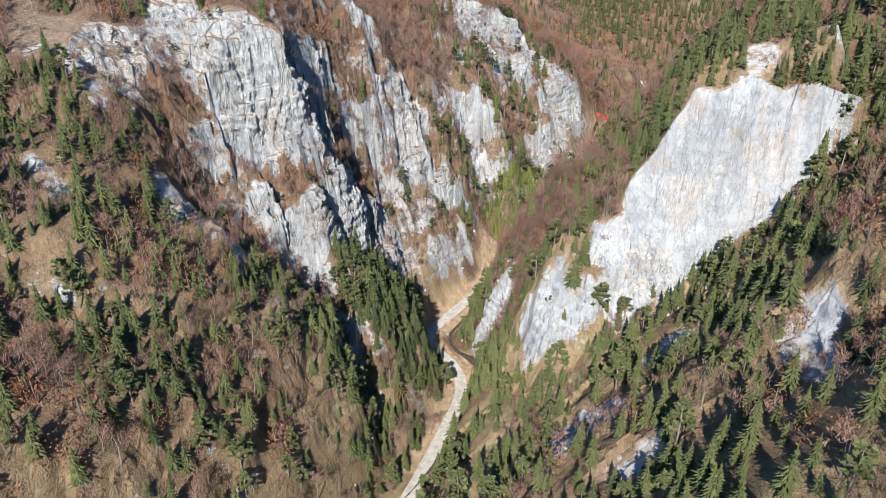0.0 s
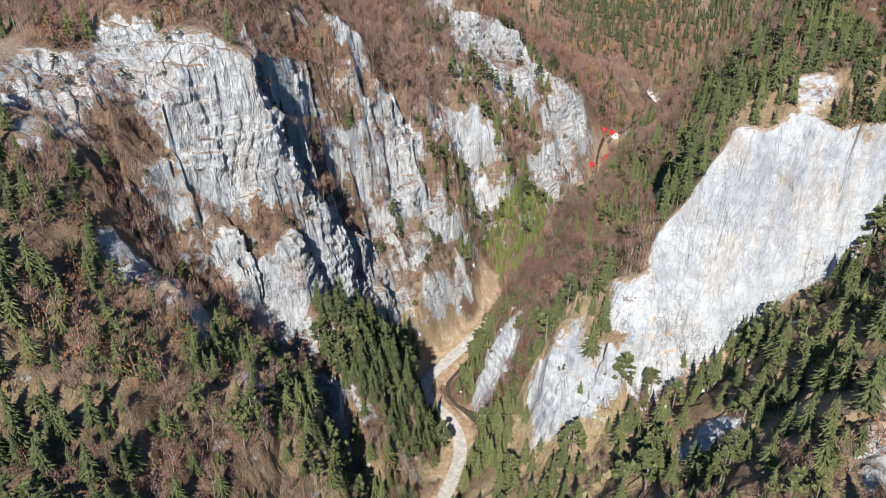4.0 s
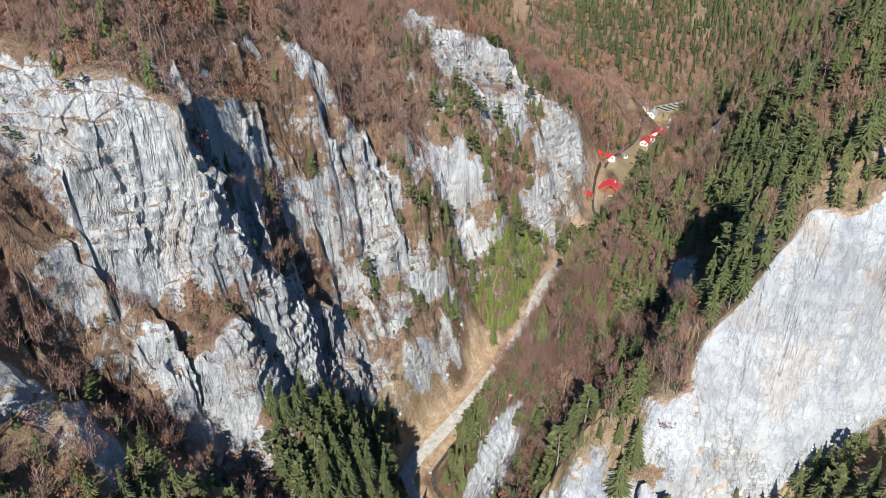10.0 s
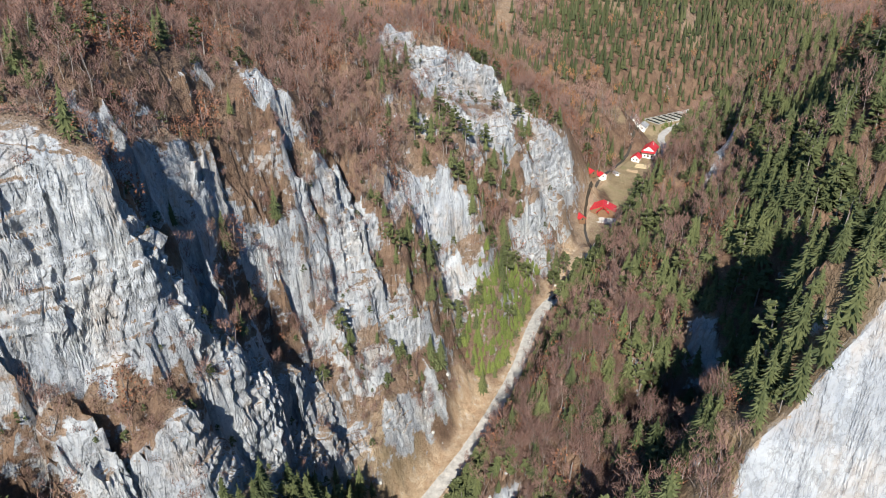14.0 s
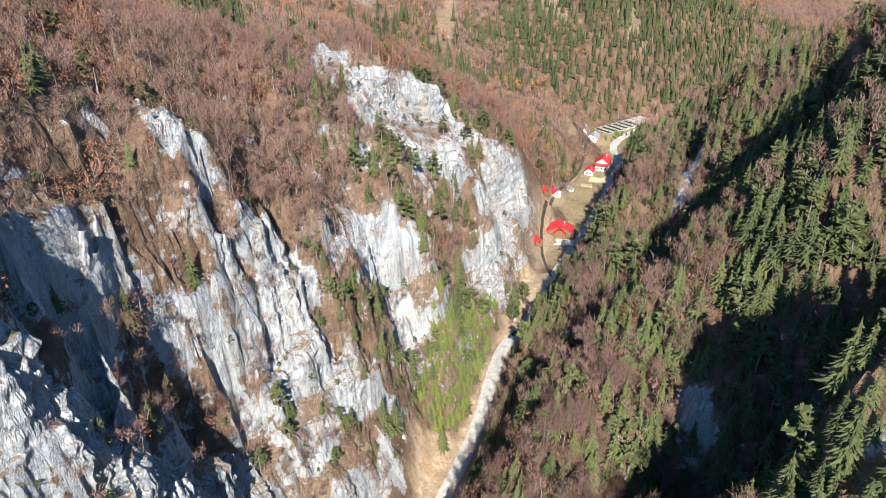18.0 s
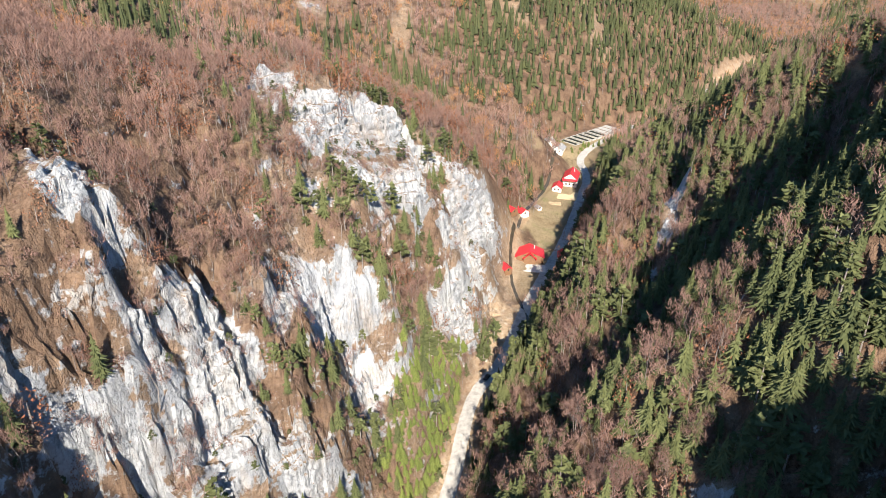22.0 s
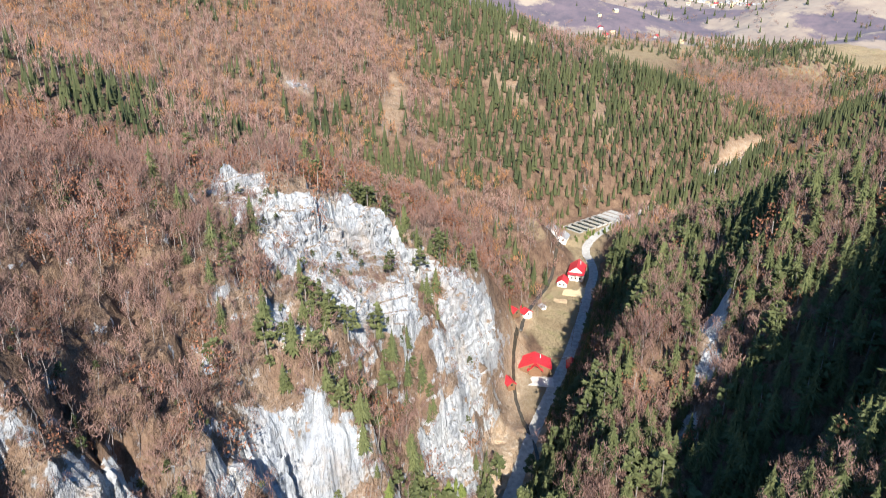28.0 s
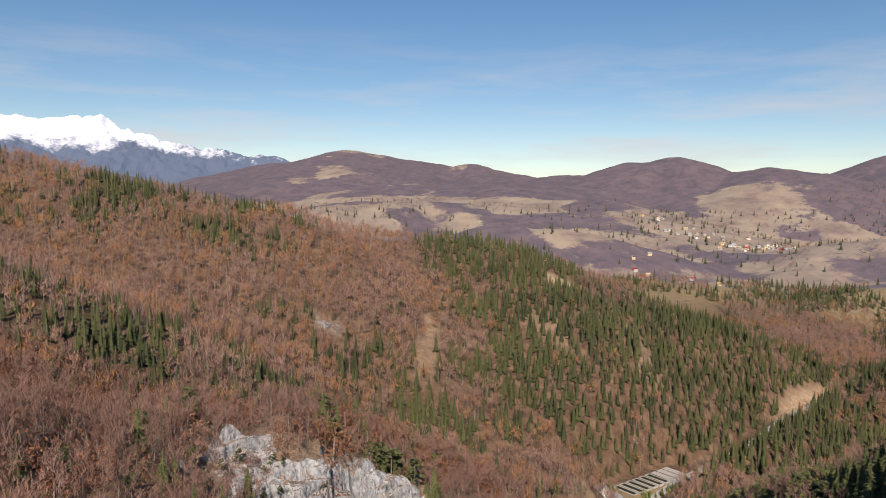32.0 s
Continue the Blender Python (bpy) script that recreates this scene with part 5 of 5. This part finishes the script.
MAT_GLASS = simple("dark_window", (0.03, 0.035, 0.04), 0.1, 0.2, 2)
MAT_WATER = simple("pond_water", (0.035, 0.045, 0.04), 0.06, 0.3, 0.4)
MAT_STREAM = simple("stream_water", (0.07, 0.06, 0.045), 0.12, 0.4, 0.8)
MAT_CONCRETE = simple("concrete", (0.42, 0.41, 0.38), 0.9, 0.15, 1.0)
MAT_CAR = simple("dark_car_paint", (0.03, 0.035, 0.045), 0.25, 0.2, 1.0)
MAT_TYRE = simple("tyre_rubber", (0.02, 0.02, 0.02), 0.9, 0.2, 5)
MAT_STONE = simple("limestone_boulder", (0.50, 0.48, 0.44), 0.9, 0.3, 1.2)
MAT_OCHRE = simple("ochre_scree", (0.50, 0.36, 0.22), 0.95, 0.3, 0.35)


def part(name, verts, faces, mat, parent=None, label=""):
    me = bpy.data.meshes.new(name)
    me.from_pydata([tuple(v) for v in verts], [], faces)
    me.materials.append(mat)
    ob = new(name, me)
    ob.parent = parent
    return tagged(ob, label)


def block(x0, x1, y0, y1, z0, z1):
    v = [(x, y, z) for z in (z0, z1) for x, y in ((x0, y0), (x1, y0), (x1, y1), (x0, y1))]
    return v, [(3, 2, 1, 0), (4, 5, 6, 7), (0, 1, 5, 4), (1, 2, 6, 5), (2, 3, 7, 6), (3, 0, 4, 7)]


def gable(w, d, z0, rise, over=0.6, thick=0.22):
    """A gabled roof with its ridge along y: corners and faces of its two thick slopes."""
    v, f = [], []
    drop = rise * over / (w / 2)
    outer = [(-w / 2 - over, z0 - drop), (0, z0 + rise), (w / 2 + over, z0 - drop)]
    prof = outer + [(x, z - thick) for x, z in reversed(outer)]
    n = len(prof)
    for y in (-d / 2 - over, d / 2 + over):
        v += [(x, y, z) for x, z in prof]
    f += [(k, (k + 1) % n, n + (k + 1) % n, n + k) for k in range(n)]
    f += [(0, 5, 4, 1), (1, 4, 3, 2), (n + 1, n + 4, n + 5, n), (n + 2, n + 3, n + 4, n + 1)]
    return v, f


def house(name, at, turn, w, d, h, rise, wall, roof, label, windows=2, porch=False, chimney=True, wing=False):
    """A gabled house: gable ends to local -y and +y."""
    root = tagged(new(name), label, "house")
    x, y = at
    z = float(on_grid(ZZ, np.array([x]), np.array([y]))[0])
    root.matrix_world = pose(x, y, z, 0, 0, turn)
    v, f = block(-w / 2, w / 2, -d / 2, d / 2, -1.5, h)
    v += [(0, -d / 2, h + rise - 0.25), (0, d / 2, h + rise - 0.25)]
    f = [q for q in f if q != (4, 5, 6, 7)] + [(4, 5, 8), (6, 7, 9), (5, 6, 9, 8), (7, 4, 8, 9)]
    part("wall", v, f, wall, root)
    part("roof", *gable(w, d, h, rise), roof, root)
    if wing:
        # cross gable towards the front, with a low porch roof
        v, f = gable(w * 0.42, d * 0.55, h - 0.1, rise * 0.9, 0.7)
        part("cross_roof", [(a, b - d * 0.42, c) for a, b, c in v], f, roof, root)
        v, f = block(-w * 0.2, w * 0.2, -d * 0.62, -d * 0.3, -1.5, h + rise * 0.3)
        part("front_wall", v, f, MAT_WOOD, root)
    for k in range(windows):
        wx = (k + 0.5) / windows * w * 0.8 - w * 0.4
        fr = part("window", *block(wx - 0.6, wx + 0.6, -d / 2 - 0.07, -d / 2 - 0.005, 1.0, 2.3), MAT_WOOD, root)
        part("pane", *block(wx - 0.48, wx + 0.48, -d / 2 - 0.10, -d / 2 - 0.075, 1.1, 2.2), MAT_GLASS, fr)
    for k in range(2):
        wy = (k + 0.5) / 2 * d * 0.8 - d * 0.4
        fr = part("window", *block(-w / 2 - 0.07, -w / 2 - 0.005, wy - 0.55, wy + 0.55, 1.0, 2.3), MAT_WOOD, root)
        part("pane", *block(-w / 2 - 0.10, -w / 2 - 0.075, wy - 0.43, wy + 0.43, 1.1, 2.2), MAT_GLASS, fr)
    if porch:
        v, f = block(-w / 2 - 0.4, w / 2 + 0.4, -d / 2 - 2.6, -d / 2 + 0.2, h - 0.5, h - 0.3)
        part("porch_roof", [(a, b, c - 0.25 * (-(b + d / 2) if b < -d / 2 else 0)) for a, b, c in v], f, roof, root)
        for px in (-w / 2, 0, w / 2):
            part("post", *block(px - 0.1, px + 0.1, -d / 2 - 2.4, -d / 2 - 2.2, -1.0, h - 0.95), MAT_WOOD, root)
    if chimney:
        part("chimney", *block(w * 0.15, w * 0.15 + 0.6, d * 0.1, d * 0.1 + 0.6, h + rise * 0.4, h + rise + 0.7), MAT_CONCRETE, root)
    return root


def strip(name, line, width, lift, mat, label, category, ragged=0.0, top=None):
    """A band laid along a line over the ground."""
    pts = [Vector(p) for p in line]
    fine = []
    for a, b in zip(pts, pts[1:]):
        n = max(1, int((b - a).length / 2.0))
        fine += [a.lerp(b, k / n) for k in range(n)]
    fine.append(pts[-1])
    rng = random.Random(7)
    V, F = [], []
    for k, p in enumerate(fine):
        t = (fine[min(k + 1, len(fine) - 1)] - fine[max(k - 1, 0)]).normalized()
        s = Vector((t.y, -t.x))
        for e in (-1, -0.34, 0.34, 1):
            q = p + s * e * width / 2 * (1 + ragged * (rng.random() - 0.5))
            z = float(floor_z(q.y)) + lift if top is None else float(on_grid(ZZ, np.array([q.x]), np.array([q.y]))[0]) + top
            V.append((q.x, q.y, z + (0.05 if abs(e) < 0.5 else 0.0)))
        if k:
            o = 4 * (k - 1)
            F += [(o + c, o + c + 1, o + c + 5, o + c + 4) for c in range(3)]
    return tagged(part(name, V, F, mat), label, category, kind="structure")


strip("road", [p for p in ROAD if p[1] < 900], 5.6, 0.06, MAT_ROAD, "pale gravel road winding along the gorge floor", "road", 0.12)
strip("water", [p for p in STREAM if p[1] < 690], 1.7, 0.0, MAT_STREAM, "shallow dark stream beside the road", "stream", 0.5, 0.18)

# ---- the hamlet ----
house("chalet", (122, 543), -16, 15.5, 9.5, 3.6, 3.4, MAT_WOOD, MAT_RED, "timber chalet with a bright red cross-gabled roof beside the road", 2, False, True, True)
house("road_hut", (141, 541), -20, 4.5, 7.0, 2.6, 1.8, MAT_WOOD, MAT_RED, "small red-roofed hut across the road from the chalet", 1, False, False)
house("guest_house", (182, 640), -28, 9.5, 13.5, 6.0, 3.6, MAT_WHITE, MAT_RED, "tall white guest house with a red roof", 3, True)
house("annex", (169, 631), -28, 6.0, 8.0, 3.0, 2.2, MAT_WHITE, MAT_RED, "low red-roofed annex beside the guest house", 2, False, False)
house("cabin", (123, 586), 25, 5.0, 6.2, 2.5, 1.6, MAT_WOOD, MAT_RED, "small brown cabin with a dull red roof", 1, False, False)
house("cabin", (132, 592), 20, 5.6, 6.2, 2.6, 1.7, MAT_WHITE, MAT_RED, "small white cabin with a red roof", 1, False, False)
house("garden_shed", (146, 602), 20, 3.0, 3.4, 2.0, 0.9, MAT_WHITE, MAT_GREY_ROOF, "little white shed at the edge of the meadow", 1, False, False)
house("red_hut", (104, 528), 10, 4.0, 6.0, 2.3, 1.4, MAT_WOOD, MAT_RED, "long low hut with a faded red roof", 1, False, False)
house("white_house", (187, 702), -10, 7.5, 8.5, 4.5, 2.8, MAT_WHITE, MAT_GREY_ROOF, "white house with a pale hipped roof by the fish ponds", 2)
house("grey_house", (191, 692), -35, 7.5, 9.5, 3.0, 2.4, MAT_WHITE, MAT_GREY_ROOF, "low house with a grey shingle roof by the fish ponds", 2)
house("barn", (178, 699), 15, 5.0, 8.0, 2.6, 1.8, MAT_WOOD, MAT_GREY_ROOF, "weathered wooden barn with a grey roof", 1, False, False)


def slab_on_ground(name, at, turn, w, d, mat, label, category, lift=0.12):
    ob = part(name, *block(-w / 2, w / 2, -d / 2, d / 2, -1.2, lift), mat)
    ob.matrix_world = pose(at[0], at[1], float(on_grid(ZZ, np.array([at[0]]), np.array([at[1]]))[0]), 0, 0, turn)
    return tagged(ob, label, category, kind="structure")


slab_on_ground("terrace", (119, 533), -16, 18, 8, MAT_PAVE, "pale paved terrace before the chalet", "terrace")
slab_on_ground("yard", (173, 621), -28, 13, 13, MAT_SAND, "pale yellow sand yard before the guest house", "yard")
slab_on_ground("sand_heap", (160, 610), -20, 8, 5, MAT_OCHRE, "low heap of ochre sand on the meadow", "sand")

# fish ponds in a row
pond_axis = Vector((0.87, 0.49))
for k in range(9):
    c = Vector((205, 708)) + pond_axis * 6.8 * k
    wet = k < 6
    root = tagged(new("fish_pond"), "rectangular concrete fish pond with dark water" if wet else "rectangular drained concrete fish pond", "pond", "fish ponds")
    root.matrix_world = pose(c.x, c.y, POND_Z + 0.05, 0, 0, 29)
    for x0, x1, y0, y1 in ((-2.45, -1.9, -8.5, 8.5), (1.9, 2.45, -8.5, 8.5), (-1.9, 1.9, -8.5, -7.8), (-1.9, 1.9, 7.8, 8.5)):
        part("rim", *block(x0, x1, y0, y1, -1.5, 0.3), MAT_CONCRETE, root)
    part("water" if wet else "bed", *block(-1.9, 1.9, -7.8, 7.8, -0.6, 0.12), MAT_WATER if wet else MAT_CONCRETE, root)


def fence(line, label):
    """A post-and-rail fence on the ground."""
    root = tagged(new("fence"), label, "fence")
    pts = []
    for (x0, y0), (x1, y1) in zip(line, line[1:]):
        n = max(1, round(math.hypot(x1 - x0, y1 - y0) / 2.5))
        pts += [(x0 + (x1 - x0) * k / n, y0 + (y1 - y0) * k / n) for k in range(n)]
    pts.append(line[-1])
    zs = [float(on_grid(ZZ, np.array([x]), np.array([y]))[0]) for x, y in pts]
    for (x, y), z in zip(pts, zs):
        part("post", *block(x - 0.07, x + 0.07, y - 0.07, y + 0.07, z - 0.3, z + 1.15), MAT_WOOD, root)
    for ((x0, y0), z0), ((x1, y1), z1) in zip(zip(pts, zs), list(zip(pts, zs))[1:]):
        d = Vector((x1 - x0, y1 - y0)).normalized() * 0.04
        for up in (0.5, 0.95):
            v = [(x + sx * d.y, y - sx * d.x, z + up + e) for (x, y, z) in ((x0, y0, z0), (x1, y1, z1)) for sx in (-1, 1) for e in (0, 0.12)]
            part("rail", v, [(0, 1, 3, 2), (4, 6, 7, 5), (0, 4, 5, 1), (2, 3, 7, 6), (1, 5, 7, 3), (0, 2, 6, 4)], MAT_WOOD, root)


fence([(116, 556), (128, 553), (140, 549)], "low reddish-brown wooden fence across the meadow")
fence([(148, 560), (160, 585), (172, 606)], "wooden post-and-rail fence between meadow and road")


def car(at, turn):
    root = tagged(new("car"), "small dark car driving on the gravel road", "car")
    root.matrix_world = pose(at[0], at[1], float(floor_z(at[1])) + 0.12, 0, 0, turn)
    prof = [(-2.1, 0.35), (-2.1, 0.8), (-1.2, 0.95), (-0.6, 1.4), (1.0, 1.42), (1.7, 0.98), (2.1, 0.85), (2.1, 0.35)]
    v = [(sx * (0.85 if z < 1.1 else 0.68), y, z) for sx in (-1, 1) for y, z in prof]
    n = len(prof)
    f = [tuple(range(n)), tuple(range(2 * n - 1, n - 1, -1))] + [(k, n + k, n + (k + 1) % n, (k + 1) % n) for k in range(n)]
    part("body", v, f, MAT_CAR, root)
    part("windscreen", [(-0.66, -1.14, 1.0), (0.66, -1.14, 1.0), (0.6, -0.66, 1.38), (-0.6, -0.66, 1.38)], [(0, 1, 2, 3)], MAT_GLASS, root)
    for sx in (-0.8, 0.8):
        for wy in (-1.35, 1.3):
            V = [(sx + dx, wy + 0.33 * math.cos(a * math.pi / 6), 0.33 + 0.33 * math.sin(a * math.pi / 6)) for dx in (-0.1, 0.1) for a in range(12)]
            part("wheel", V, [tuple(range(11, -1, -1)), tuple(range(12, 24))] + [(a, (a + 1) % 12, 12 + (a + 1) % 12, 12 + a) for a in range(12)], MAT_TYRE, root)


car((72.5, 444.5), -42)

# ---- the village and the far mountain ----
rng = random.Random(12)
VILLAGE = [(850, 2010), (905, 1930), (950, 1860), (985, 1805), (1040, 1800), (1090, 1800)]
for k in range(74):
    q = rng.random()
    if k < 56:
        a, b = VILLAGE[int(q * 5)], VILLAGE[int(q * 5) + 1]
        e = q * 5 - int(q * 5)
        x, y = a[0] * (1 - e) + b[0] * e + rng.gauss(0, 36), a[1] * (1 - e) + b[1] * e + rng.gauss(0, 55)
    elif k < 66:
        x, y = 1290 + 120 * q, 1790 + rng.gauss(0, 20)
    else:
        x, y = 520 + 150 * q, 1340 + 250 * rng.random()
    w, d = 5 + 3 * rng.random(), 6 + 4.5 * rng.random()
    root = tagged(new("village_house"), "pale-walled village house with a pitched roof on the meadows", "house", "village houses")
    root.matrix_world = pose(x, y, float(on_grid(ZZ, np.array([x]), np.array([y]))[0]), 0, 0, rng.random() * 180)
    part("wall", *block(-w / 2, w / 2, -d / 2, d / 2, -3, 3.6), rng.choice((MAT_WHITE, MAT_CONCRETE, MAT_SAND)), root)
    part("roof", *gable(w, d, 3.5, 2.8), rng.choice((MAT_RED, MAT_GREY_ROOF, MAT_GREY_ROOF, MAT_GREY_ROOF, MAT_OCHRE, MAT_OCHRE)), root)

SNOW_CREST = [(-3300, 3000, 600), (-2412, 3878, 618), (-1931, 4272, 622), (-1629, 4459, 650), (-1378, 4549, 640), (-1069, 4638, 580), (-676, 4667, 500), (-325, 4658, 430), (-130, 4569, 370), (200, 4600, 310)]
mx, my = np.meshgrid(np.linspace(-3400, 400, 240), np.linspace(2800, 4800, 110))
mz = ridge(mx, my, SNOW_CREST, 0.62, 20) + 80 * fbm(mx, my, 260, 6, 0.6, 401) + 25 * (1 - 2 * np.abs(value_noise(mx / 60, my / 60, 411)))
me = bpy.data.meshes.new("snow_mountain")
nn = np.arange(240 * 109).reshape(109, 240)[:, :-1].ravel()
fill(me, np.stack([mx.ravel(), my.ravel(), mz.ravel()], 1), np.stack([nn, nn + 1, nn + 241, nn + 240], 1))
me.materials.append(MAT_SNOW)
tagged(new("backdrop_mountain", me), "high ridge covered with snow above lower slopes tinted blue-grey as by haze", "mountain", kind="structure")

# ---- loose stones ----
_t = (1 + 5**0.5) / 2
ICO = np.array([(-1, _t, 0), (1, _t, 0), (-1, -_t, 0), (1, -_t, 0), (0, -1, _t), (0, 1, _t), (0, -1, -_t), (0, 1, -_t), (_t, 0, -1), (_t, 0, 1), (-_t, 0, -1), (-_t, 0, 1)]) / 1.9
ICO_F = np.array([(0, 11, 5), (0, 5, 1), (0, 1, 7), (0, 7, 10), (0, 10, 11), (1, 5, 9), (5, 11, 4), (11, 10, 2), (10, 7, 6), (7, 1, 8),
                  (3, 9, 4), (3, 4, 2), (3, 2, 6), (3, 6, 8), (3, 8, 9), (4, 9, 5), (2, 4, 11), (6, 2, 10), (8, 6, 7), (9, 8, 1)], np.int32)
STONES = []
for k in range(4):
    rs = np.random.RandomState(500 + k)
    STONES.append(((ICO * (0.75 + 0.5 * rs.rand(12, 1)), ICO_F), (ICO[:3] * 0.01, np.array([[0, 1, 2]], np.int32))))
x, y, rs = scatter(-60, 110, 190, 470, 2.4, 306)
foot = ((x > 55) & (x < 95) & (y > 203) & (y < 219) & (rs.rand(len(x)) < 0.7))
bank = (np.abs(x - axis_x(y)) < 26) & (on_grid(_road, x, y) > 5) & (rs.rand(len(x)) < 0.04)
ledges = (x < axis_x(y) - 20) & (y > 330) & (on_grid(ROCK, x, y) > 0.2) & (on_grid(SLOPE, x, y) < 1.1) & (rs.rand(len(x)) < 0.35)
k = foot | bank | ledges
woods("scree_stones", STONES, standing(x[k], y[k], rs, 0.2, 1.0), (MAT_STONE, MAT_STONE), "angular pale limestone blocks on scree and banks", "stones")
